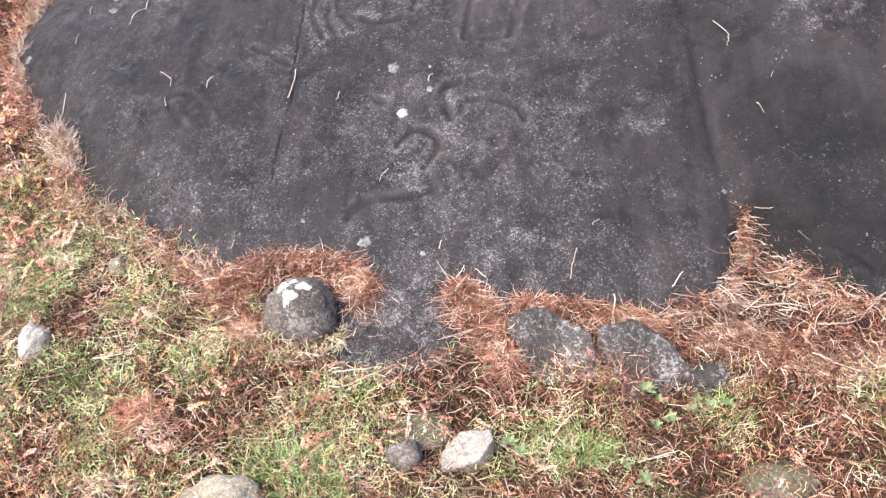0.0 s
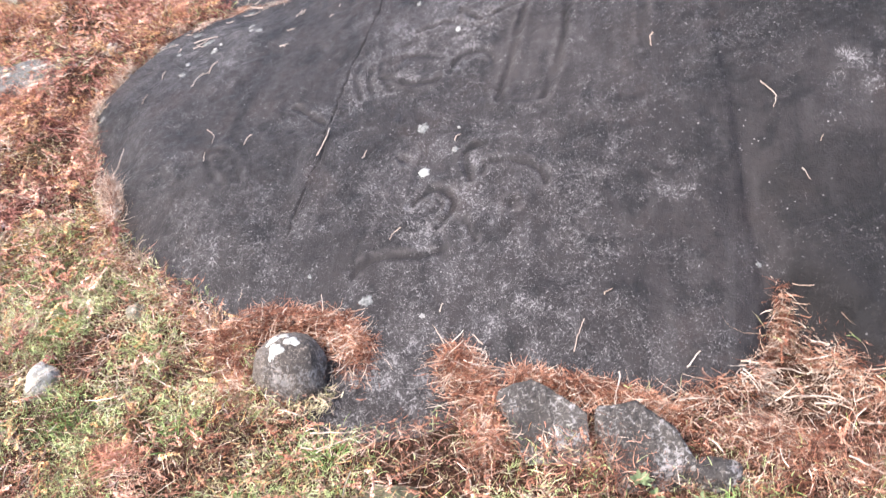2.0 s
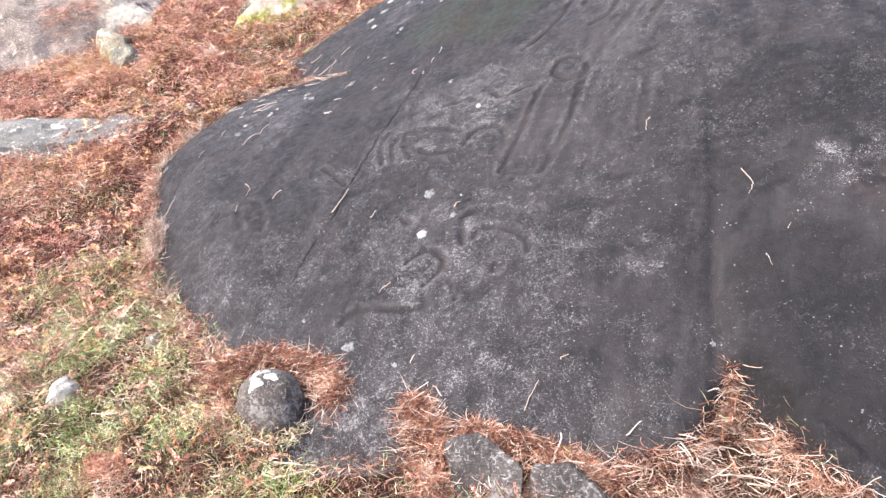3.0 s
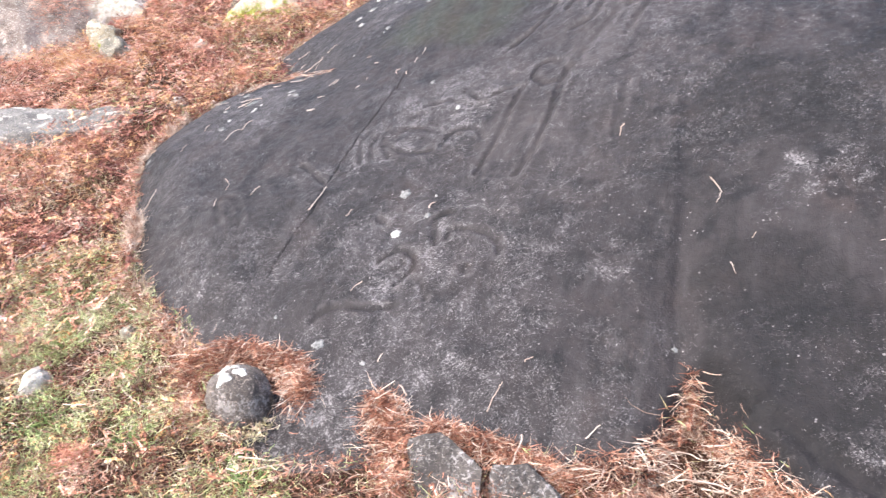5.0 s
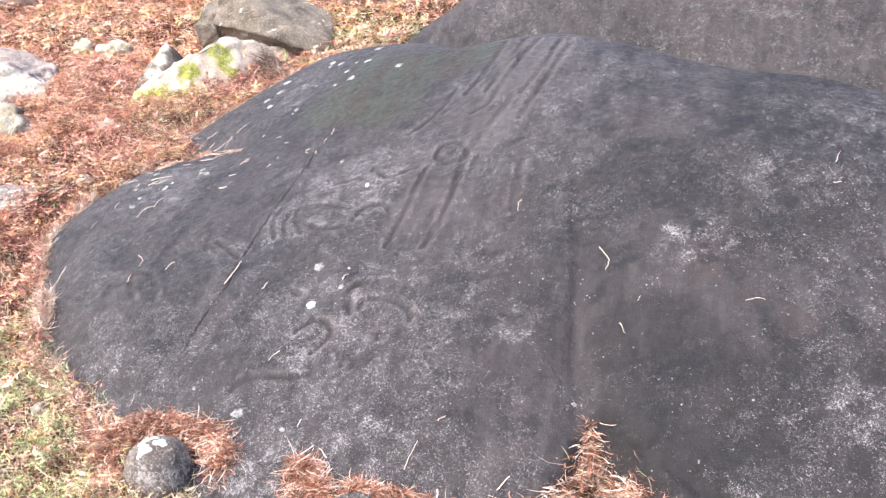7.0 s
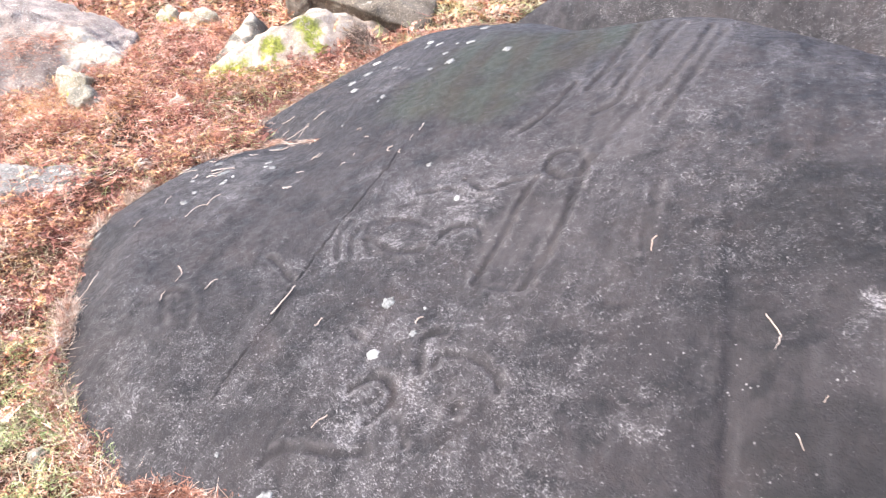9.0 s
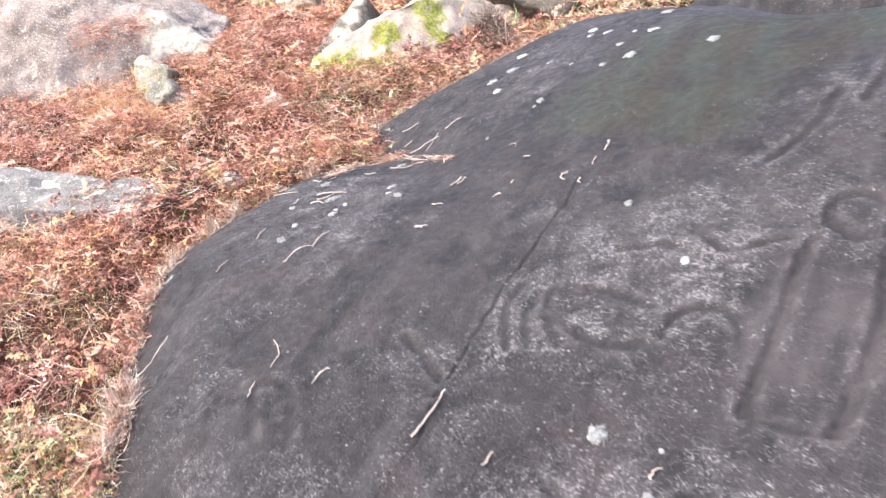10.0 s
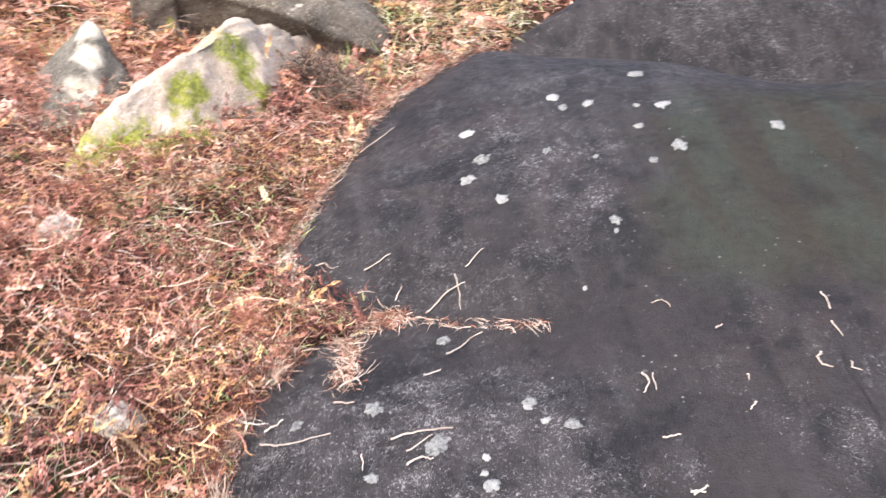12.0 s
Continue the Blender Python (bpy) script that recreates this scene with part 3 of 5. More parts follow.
# ---- the great carved rock ----
RX = np.concatenate([np.arange(-1.75, -0.92, 0.010), np.arange(-0.92, -0.53, 0.0085), np.arange(-0.53, -0.40, 0.0035), np.arange(-0.40, 1.5, 0.007), np.arange(1.5, 3.3, 0.02)])
RY = np.concatenate([np.arange(1.2, 3.2, 0.0085), np.arange(3.2, 4.3, 0.010), np.arange(4.3, 5.75, 0.02)])
rock = new("carved_rock", grid_mesh("carved_rock", RX, RY, rock_top, ROCK, lambda x, y: rim(x, y) > -0.12))
wv = np.zeros(len(rock.data.vertices) * 3, np.float32)
rock.data.vertices.foreach_get("co", wv)
wv = wv.reshape(-1, 3).astype(float)
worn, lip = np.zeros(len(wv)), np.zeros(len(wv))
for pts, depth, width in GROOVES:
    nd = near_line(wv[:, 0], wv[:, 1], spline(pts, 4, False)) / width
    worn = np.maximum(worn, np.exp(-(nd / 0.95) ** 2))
    if 1.75 < pts[0][1] and width > 0.005:
        lip = np.maximum(lip, np.exp(-((nd - 1.9) / 0.8) ** 2))
rock.data.attributes.new("lip", "FLOAT", "POINT").data.foreach_set("value", lip.astype(np.float32))
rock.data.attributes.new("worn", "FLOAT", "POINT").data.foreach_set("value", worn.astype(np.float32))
tagged(rock, "large dark grey rock outcrop with worn carved grooves", "rock")


# ---- boulders and stones ----
def stone_mesh(name, size, material, cuts=4, rough=0.12, seed=1, level=4, squash=0.0):
    """A weathered stone: a sphere with flat faces cut into it and uneven relief; its base at z = 0 is sunk in the ground."""
    rng = np.random.default_rng(seed)
    bm = bmesh.new()
    bmesh.ops.create_icosphere(bm, subdivisions=level, radius=1)
    co = np.array([v.co for v in bm.verts])
    for k in range(cuts):
        n = rng.normal(size=3)
        n[2] = abs(n[2]) * 0.8
        n /= np.linalg.norm(n)
        lim = rng.uniform(0.62, 0.86)
        over = np.clip(co @ n - lim, 0, None)
        co = co - over[:, None] * n * 0.88
    d = 1 + rough * fbm(co[:, 0] * 1.6 + seed, co[:, 1] * 1.6, co[:, 2] * 1.6, 4, seed) + 0.25 * rough * vnoise(co[:, 0] * 9, co[:, 1] * 9, co[:, 2] * 9, seed + 5)
    co = co * d[:, None] * np.array(size)
    for v, c in zip(bm.verts, co):
        v.co = c
    for f in bm.faces:
        f.smooth = True
    me = bpy.data.meshes.new(name)
    bm.to_mesh(me)
    bm.free()
    me.materials.append(material)
    return me


def stone(name, x, y, size, material, label, z=None, turn=0, tilt=(0, 0), sink=0.35, category="stone", group="", **kw):
    ob = new(name, stone_mesh(name, size, material, **kw))
    z = float(ground(x, y)) + size[2] * (1 - 2 * sink) if z is None else z
    ob.matrix_world = pose(x, y, z, tilt[0], tilt[1], turn)
    return tagged(ob, label, category, group)


def hewn(name, corners, material, label, seed, round_off=2, rough=0.02, category="boulder"):
    """A boulder from its main corners: their hull, rounded off and roughened."""
    c = np.array(corners, float)
    mid = c.mean(0)
    bm = bmesh.new()
    for q in (c - mid) * 1.06:
        bm.verts.new(q)
    res = bmesh.ops.convex_hull(bm, input=bm.verts[:])
    bmesh.ops.delete(bm, geom=[v for v in bm.verts if not v.link_faces], context="VERTS")
    bmesh.ops.triangulate(bm, faces=bm.faces[:])
    for cuts in (3, 2, 1):
        bmesh.ops.subdivide_edges(bm, edges=bm.edges[:], cuts=cuts, use_grid_fill=True)
    for k in range(round_off):
        bmesh.ops.smooth_vert(bm, verts=bm.verts[:], factor=0.5, use_axis_x=True, use_axis_y=True, use_axis_z=True)
    bm.normal_update()
    co, no = np.array([v.co for v in bm.verts]), np.array([v.normal for v in bm.verts])
    d = rough * (fbm(co[:, 0] * 7, co[:, 1] * 7, co[:, 2] * 7, 4, seed) + 0.5 * np.abs(fbm(co[:, 0] * 15, co[:, 1] * 15, co[:, 2] * 15, 3, seed + 3)))
    for v, q in zip(bm.verts, co + no * d[:, None]):
        v.co = q
    for f in bm.faces:
        f.smooth = True
    me = bpy.data.meshes.new(name)
    bm.to_mesh(me)
    bm.free()
    me.materials.append(material)
    ob = new(name, me)
    ob.location = mid
    return tagged(ob, label, category)


CHALK = stone_material("chalky pale stone", (0.28, 0.25, 0.21), (0.52, 0.48, 0.42), 0.4, 0.05, 23)
BROWN = stone_material("brown-grey stone", (0.050, 0.042, 0.038), (0.128, 0.106, 0.092), 0.02, 0, 21, (), 0.5)
GREY = stone_material("grey stone", (0.115, 0.105, 0.085), (0.225, 0.205, 0.165), 0.3, 0.08, 1)
DARK = stone_material("dark stone", (0.030, 0.026, 0.025), (0.078, 0.068, 0.062), 0.16, 0, 2, (), 0.85, crusted=(0.30, 0.28, 0.26))
PALE = stone_material("pale stone", (0.20, 0.17, 0.115), (0.40, 0.34, 0.25), 0.35, 0.25, 3)
MOSSY = stone_material("pale mossy stone", (0.31, 0.235, 0.175), (0.54, 0.43, 0.335), 0.25, 0.06, 5, (((-0.32, -0.47, -0.06), 0.17), ((-0.18, -0.36, 0.0), 0.10), ((-0.02, -0.26, -0.02), 0.11), ((0.06, -0.02, 0.24), 0.08), ((0.14, -0.05, 0.15), 0.05), ((0.17, -0.07, 0.07), 0.045), ((-0.08, -0.20, 0.16), 0.06)), crusted=(0.66, 0.58, 0.47), grit=0.45)
# bands: the bright highlight on its right lobe, put into the colour
VIOLET = stone_material("violet grey stone", (0.13, 0.098, 0.086), (0.29, 0.232, 0.205), 0.14, 0.0, 7, crusted=(0.50, 0.44, 0.38), bands=(((0.50, -0.02, -0.02), 0.20), ((0.62, 0.10, -0.10), 0.20), ((0.36, 0.0, 0.08), 0.14)))
CREAM = stone_material("cream stone", (0.23, 0.20, 0.175), (0.43, 0.39, 0.34), 0.36, 0.05, 15, crusted=(0.50, 0.46, 0.40))
RIDGED = stone_material("grey and cream stone", (0.062, 0.056, 0.048), (0.15, 0.132, 0.108), 0.05, 0.06, 13, bands=(((0.02, 0.01, 0.18), 0.06), ((0.03, -0.08, 0.11), 0.06), ((0.03, -0.18, 0.03), 0.065), ((0.0, -0.28, -0.06), 0.06)))
MOSSGREY = stone_material("mossy grey stone", (0.060, 0.056, 0.034), (0.135, 0.125, 0.078), 0.12, 0, 19, (), 0.4)
SLATE = stone_material("blue-grey stone", (0.080, 0.075, 0.072), (0.175, 0.164, 0.152), 0.24, 0.05, 17, crusted=(0.60, 0.56, 0.49), bands=(((0.40, 0.02, 0.06), 0.06), ((0.44, -0.02, 0.0), 0.05)))
SHADED = stone_material("shaded brown stone", (0.060, 0.048, 0.036), (0.150, 0.125, 0.100), 0.1, 0.05, 9)

REAR = spline([(-0.60, 5.10), (-0.46, 5.33), (-0.28, 5.53), (-0.02, 5.78), (0.3, 6.3), (0.9, 7.2), (2.2, 7.9), (4.0, 7.8), (5.2, 6.7), (5.4, 5.2), (4.7, 4.0),
               (3.6, 3.5), (2.6, 3.75), (1.8, 4.15), (1.1, 4.45), (0.4, 4.62), (-0.15, 4.80)])


def rear_top(x, y):
    """The rock behind: a steep foot and a broad back."""
    d = near_line(x, y, np.vstack([REAR, REAR[:1]]))
    d = np.where(inside(x, y, REAR), d, -d) + 0.03 * vnoise(x * 4, y * 4, 0, 31)
    rise = 0.28 * (1 - np.exp(-np.clip(d, 0, None) * 3.2)) * np.clip((x + 0.7) / 0.9, 0.15, 1) + 1.25 * (1 - np.exp(-np.clip(d, 0, None) * 0.52))
    return ground(x, y) - 0.03 + rise - 0.8 * np.clip(-d, 0, None) + 0.012 * fbm(x * 2.3, y * 2.3, 0, 4, 33)


rear = new("background_rock", grid_mesh("background_rock", np.arange(-0.9, 5.7, 0.035), np.arange(3.5, 8.2, 0.035), rear_top, ROCK, lambda x, y: near_line(x, y, np.vstack([REAR, REAR[:1]])) * np.where(inside(x, y, REAR), -1, 1) < 0.15))
tagged(rear, "huge dark rock outcrop behind the carved rock", "rock")
hewn("boulder", [(-2.12, 4.02, 0.02), (-1.78, 4.14, 0.02), (-1.40, 4.50, 0.08), (-1.27, 5.04, 0.25), (-1.38, 5.06, 0.42), (-1.66, 4.72, 0.56), (-1.70, 4.58, 0.53), (-1.98, 4.28, 0.36), (-2.03, 4.72, 0.15), (-1.6, 5.2, 0.2)],
     MOSSY, "pale boulder with bright green moss, lying in dead bracken", 21)
hewn("boulder", [(-2.188, 4.394, 0.234), (-2.008, 4.446, 0.234), (-1.922, 4.635, 0.251), (-2.111, 4.79, 0.509), (-2.076, 4.738, 0.501), (-2.033, 5.031, 0.286), (-2.326, 4.79, 0.269), (-2.266, 5.005, 0.286)],
     RIDGED, "pointed grey boulder with a pale ridge", 23, 1, 0.011)
hewn("boulder", [(-1.90, 5.07, 0.60), (-1.89, 5.14, 0.47), (-1.86, 5.18, 0.75), (-1.5, 4.96, 0.56), (-1.60, 5.12, 0.72), (-1.18, 5.03, 0.44), (-1.12, 5.12, 0.49), (-1.85, 5.6, 0.80), (-1.25, 5.6, 0.60), (-1.8, 5.22, 0.30), (-1.25, 5.22, 0.30), (-1.95, 5.5, 0.4)],
     SHADED, "long overhanging boulder with a shaded underside", 25, 3, 0.018)
hewn("boulder", [(-2.02, 5.06, 0.40), (-1.86, 5.07, 0.40), (-2.02, 5.05, 0.60), (-1.88, 5.06, 0.58), (-2.0, 5.12, 0.68), (-1.88, 5.12, 0.67), (-2.04, 5.40, 0.70), (-1.88, 5.40, 0.70), (-2.04, 5.40, 0.40), (-1.88, 5.40, 0.40)],
     SHADED, "grey block standing at the end of a long boulder", 26, 2, 0.014)
broad_boulder = hewn("boulder", [(-3.9, 3.62, 0.05), (-3.3, 3.82, 0.08), (-3.0, 3.98, 0.12), (-2.80, 4.30, 0.18), (-2.77, 4.36, 0.28), (-2.90, 4.36, 0.38), (-3.15, 4.22, 0.48), (-3.5, 4.1, 0.58), (-4.1, 4.0, 0.62), (-3.0, 4.8, 0.35), (-4.0, 5.0, 0.5)],
     VIOLET, "broad violet-grey boulder half sunk in bracken", 27, 3, 0.025)
stone("boulder", -1.05, 5.98, (0.30, 0.22, 0.2), GREY, "blue-grey boulder on the slope behind the others", seed=28, level=4, category="boulder")
stone("boulder", -4.3, 6.3, (0.55, 0.3, 0.28), VIOLET, "pale boulder far up the slope", seed=30, level=4, category="boulder")
stone("stone", -2.62, 4.98, (0.14, 0.10, 0.10), PALE, "pale stone on the slope of dead bracken", seed=34, cuts=7, rough=0.2, sink=0.5)
stone("stone", -2.95, 5.1, (0.10, 0.08, 0.07), PALE, "pale stone on the slope of dead bracken", seed=36, cuts=7, rough=0.2, sink=0.5)
stone("stone", -2.80, 4.02, (0.13, 0.10, 0.13), PALE, "small mossy stone standing beside a boulder", seed=29, cuts=8, rough=0.24, sink=0.48)
stone("stone", -2.61, 3.90, (0.10, 0.08, 0.085), GREY, "small grey stone lying in bracken", seed=31, cuts=8, rough=0.24, sink=0.45)
hewn("slab", [(-3.05, 2.72, -0.15), (-2.58, 2.80, -0.12), (-2.27, 2.86, -0.10), (-1.96, 2.96, -0.08), (-1.88, 3.08, -0.06), (-1.96, 3.22, -0.05), (-2.6, 3.2, -0.1), (-3.05, 2.80, 0.02), (-2.58, 2.84, 0.04), (-2.27, 2.91, 0.055),
              (-1.98, 3.00, 0.055), (-1.93, 3.09, 0.06), (-2.0, 3.20, 0.085), (-2.6, 3.14, 0.07), (-3.05, 3.05, 0.05)],
     SLATE, "low flat grey slab with pale lichen", 33, 1, 0.014, "stone")
stone("stone", -2.01, 3.91, (0.06, 0.05, 0.045), CHALK, "pale pebble in dead bracken", seed=35, sink=0.42)
stone("stone", -1.775, 3.32, (0.05, 0.042, 0.04), CHALK, "pale pebble in dead bracken", seed=37, sink=0.5)

round_stone = stone("round_stone", -0.372, 1.575, (0.103, 0.09, 0.112), BROWN, "round dark stone with a white lichen cap", z=-0.112, seed=41, cuts=2, rough=0.09)
wedge = hewn("stone", [(0.17, 1.50, -0.22), (0.19, 1.50, -0.055), (0.26, 1.53, -0.03), (0.39, 1.46, -0.05), (0.405, 1.36, -0.10), (0.39, 1.32, -0.22), (0.26, 1.36, -0.12), (0.25, 1.36, -0.22)],
     DARK, "dark angular stone against the carved rock", 43, 2, 0.008, "stone")
hewn("stone", [(0.415, 1.34, -0.22), (0.42, 1.47, -0.045), (0.50, 1.48, -0.03), (0.58, 1.43, -0.055), (0.635, 1.38, -0.09), (0.63, 1.32, -0.22), (0.50, 1.29, -0.22), (0.48, 1.31, -0.12)],
     DARK, "grey wedge-shaped stone against the carved rock", 45, 2, 0.008, "stone")
# added block; its dark top stands in for the dark gap between stalks
hewn("stone", [(0.66, 1.54, -0.14), (0.84, 1.73, -0.10), (0.91, 1.69, -0.10), (1.04, 1.55, -0.12), (0.92, 1.47, -0.14), (0.76, 1.49, -0.14), (0.69, 1.545, -0.095), (0.84, 1.69, -0.068), (0.89, 1.66, -0.068), (1.0, 1.555, -0.080), (0.91, 1.50, -0.095), (0.78, 1.51, -0.10)],
     BROWN, "low dark filler block standing in for the gap between stalks", 71, 1, 0.008, "stone")
stone("stone", 0.675, 1.365, (0.06, 0.04, 0.04), DARK, "small grey stone half sunk in litter", seed=47, sink=0.68)
hewn("stone", [(0.02, 1.12, -0.16), (0.115, 1.13, -0.16), (0.14, 1.18, -0.16), (0.04, 1.20, -0.16), (0.130, 1.155, -0.082), (0.125, 1.185, -0.09), (0.06, 1.195, -0.115), (0.015, 1.14, -0.14), (0.10, 1.125, -0.115)],
     CREAM, "pale broken wedge of stone in the grass", 66, 1, 0.006, "stone")
stone("stone", -0.072, 1.155, (0.048, 0.036, 0.05), BROWN, "dark small stone in the grass", seed=51, cuts=6, sink=0.4)
stone("stone", -0.02, 1.235, (0.085, 0.05, 0.035), MOSSGREY, "low flat mossy stone in the grass", seed=53, sink=0.72)
stone("stone", -0.48, 1.03, (0.11, 0.09, 0.07), PALE, "pale yellowish stone in the grass", seed=55, sink=0.45)
stone("stone", -1.10, 1.53, (0.036, 0.060, 0.05), CHALK, "pale stone in the grass", seed=57, sink=0.7)
stone("stone", -0.94, 1.80, (0.035, 0.03, 0.035), GREY, "small blue-grey stone in the grass", seed=59, sink=0.8)
stone("stone", 0.79, 1.10, (0.09, 0.055, 0.03), MOSSGREY, "dark flat stone half sunk in litter", seed=61, sink=1.1)


# ---- lichen discs on the rock ----
def lichen(x, y, r, parent=None):
    rng = np.random.default_rng(int(abs(x * 1000) + abs(y * 7000)))
    n = 26
    a = np.arange(n) / n * math.tau
    k = 0.90 * r * (1 + 0.12 * np.sin(a * 2 + rng.uniform(0, 6)) + rng.normal(0, 0.14, n) + 0.10 * np.sin(a * 5 + rng.uniform(0, 6)))
    rings = []
    for f, h in ((1.0, -0.002), (0.9, 0.0028), (0.5, 0.0035)):
        px, py = x + k * f * np.cos(a), y + k * f * np.sin(a)
        rings.append(np.stack([px, py, rock_top(px, py) + h], 1))
    c = np.array([[x, y, rock_top(np.array([x]), np.array([y]))[0] + 0.0035]])
    v = np.vstack(rings + [c])
    i = np.arange(n)
    j = (i + 1) % n
    q = np.concatenate([np.stack([i + s * n, j + s * n, j + (s + 1) * n, i + (s + 1) * n], 1) for s in (0, 1)])
    t = np.stack([i + 2 * n, j + 2 * n, np.full(n, 3 * n)], 1)
    part("lichen", mesh_from("lichen", v, [q, t], LICHEN), rock)


lichen(-1.50, 2.70, 0.016)
lichen(-0.114, 2.174, 0.019)
lichen(-0.148, 2.351, 0.02)
lichen(-0.031, 2.25, 0.012)
lichen(-0.208, 1.769, 0.018)
lichen(-0.033, 2.341, 0.005)
lichen(-1.123, 2.99, 0.015)
lichen(-1.316, 3.056, 0.013)
lichen(-1.219, 2.936, 0.012)
lichen(-1.204, 2.849, 0.017)
lichen(-1.442, 3.225, 0.014)
lichen(-1.3, 3.22, 0.019)
lichen(-1.017, 3.163, 0.015)
lichen(0.792, 1.847, 0.007)
lichen(-0.043, 1.723, 0.008)
lichen(-0.389, 1.842, 0.007)
lichen(-0.278, 3.001, 0.009)
lichen(-0.967, 3.973, 0.023)
lichen(-1.014, 3.899, 0.02)
lichen(-0.95, 3.788, 0.017)
lichen(-0.983, 4.112, 0.019)
lichen(-0.734, 4.179, 0.02)
lichen(-0.723, 4.109, 0.015)
lichen(-0.657, 4.099, 0.019)
lichen(-0.479, 4.012, 0.021)
lichen(-0.568, 3.934, 0.014)
lichen(-0.503, 3.818, 0.024)
lichen(-0.581, 3.782, 0.012)
lichen(-0.725, 3.606, 0.015)
lichen(-0.732, 3.574, 0.007)
lichen(-0.809, 3.927, 0.012)
lichen(-0.251, 3.816, 0.022)
lichen(-0.479, 4.225, 0.024)
lichen(0.528, 5.368, 0.025)
lichen(-0.96, 3.087, 0.015)
lichen(-1.12, 3.052, 0.008)
lichen(-1.129, 3.018, 0.007)
lichen(-0.706, 3.846, 0.007)
lichen(-0.546, 4.031, 0.01)
lichen(-0.835, 3.442, 0.006)
lichen(-1.197, 3.102, 0.025)
lichen(-1.134, 3.424, 0.017)
lichen(-1.024, 3.15, 0.009)
lichen(-1.003, 3.107, 0.009)
lichen(-0.099, 2.781, 0.011)
lichen(-0.275, 2.992, 0.008)


def crust(x, y, r, host, seed):
    """A patch of lichen crust on the crown of a stone, following its surface."""
    rng = np.random.default_rng(seed)
    dg = host.data
    co = np.array([v.co for v in dg.vertices]) + np.array(host.location)
    up = co[co[:, 2] > co[:, 2].min() + 0.4 * np.ptp(co[:, 2])]
    n = 30
    a = np.arange(n) / n * math.tau
    k = r * (0.85 + 0.25 * np.sin(a * 3 + seed) + rng.normal(0, 0.07, n))
    v = []
    for f, h in ((1.0, -0.003), (0.88, 0.003), (0.45, 0.004), (0.0, 0.004)):
        for i in range(n if f else 1):
            p = np.array([x + k[i] * f * math.cos(a[i]), y + k[i] * f * math.sin(a[i])])
            w = 1 / (((up[:, :2] - p) ** 2).sum(1) + 1e-5) ** 2
            v.append((p[0], p[1], (up[:, 2] * w).sum() / w.sum() + h))
    v = np.array(v) - np.array(host.location)
    i, j = np.arange(n), (np.arange(n) + 1) % n
    q = np.concatenate([np.stack([i + s * n, j + s * n, j + (s + 1) * n, i + (s + 1) * n], 1) for s in (0, 1)])
    part("lichen", mesh_from("lichen", v, [q, np.stack([i + 2 * n, j + 2 * n, np.full(n, 3 * n)], 1)], WHITE), host)


crust(-0.388, 1.545, 0.024, round_stone, 1)
crust(-0.410, 1.585, 0.022, round_stone, 2)
crust(-0.352, 1.580, 0.022, round_stone, 3)
crust(-0.380, 1.600, 0.015, round_stone, 9)
for i, (x, y, r) in enumerate(((0.375, 1.435, 0.014), (0.385, 1.405, 0.017), (0.36, 1.40, 0.010), (0.34, 1.42, 0.008))):
    crust(x, y, r, wedge, 4 + i)


# ---- twigs and straws on the rock ----
def twig(points, r):
    p = spline(points, 5, False)
    z = top(p[:, 0], p[:, 1])
    rng = np.random.default_rng(int(abs(p[0, 0]) * 1e4))
    p = p + rng.normal(0, 0.0012, p.shape)
    m, sides = len(p), 6
    d = np.gradient(p, axis=0)
    d /= np.linalg.norm(d, axis=1)[:, None] + 1e-9
    rad = r * (1 - 0.45 * np.linspace(0, 1, m))
    lift = z + rad + 0.002 + 0.004 * np.abs(np.sin(np.linspace(0, 3, m) + rng.uniform(0, 3)))
    v = []
    for s in range(sides):
        a = s / sides * math.tau
        v.append(np.stack([p[:, 0] - d[:, 1] * rad * math.cos(a), p[:, 1] + d[:, 0] * rad * math.cos(a), lift + rad * math.sin(a)], 1))
    v = np.stack(v, 1).reshape(-1, 3)
    i = (np.arange(m - 1)[:, None] * sides + np.arange(sides)[None]).ravel()
    j = (np.arange(m - 1)[:, None] * sides + (np.arange(sides)[None] + 1) % sides).ravel()
    q = np.stack([i, j, j + sides, i + sides], 1)
    ob = new("twig", mesh_from("twig", v, [q], TWIG))
    return tagged(ob, "bleached twig lying on the dark rock", "twig", "twigs on the rock")


twig([(-1.473, 4.094), (-1.389, 4.09), (-1.32, 4.12), (-1.307, 4.173)], 0.0021)
twig([(-1.508, 3.207), (-1.477, 3.183), (-1.447, 3.175), (-1.381, 3.178)], 0.0017)
twig([(-1.499, 3.232), (-1.468, 3.248)], 0.0024)
twig([(-1.33, 3.111), (-1.33, 3.072)], 0.0016)
twig([(-1.278, 3.133), (-1.228, 3.136), (-1.167, 3.132)], 0.0021)
twig([(-1.252, 3.096), (-1.215, 3.12), (-1.204, 3.123)], 0.0017)
twig([(-1.255, 3.069), (-1.23, 3.075), (-1.211, 3.071)], 0.0024)
twig([(-1.36, 3.304), (-1.315, 3.321), (-1.283, 3.371)], 0.0016)
twig([(-1.373, 3.252), (-1.337, 3.245)], 0.0021)
twig([(-1.197, 3.291), (-1.161, 3.303)], 0.0017)
twig([(-1.14, 3.356), (-1.083, 3.405)], 0.0024)
twig([(-1.394, 3.765), (-1.374, 3.761), (-1.361, 3.737), (-1.344, 3.735)], 0.0016)
twig([(-1.284, 3.7), (-1.224, 3.718)], 0.0021)
twig([(-1.062, 3.605), (-1.02, 3.636)], 0.0017)
twig([(-1.157, 3.525), (-1.11, 3.561), (-1.07, 3.568)], 0.0024)
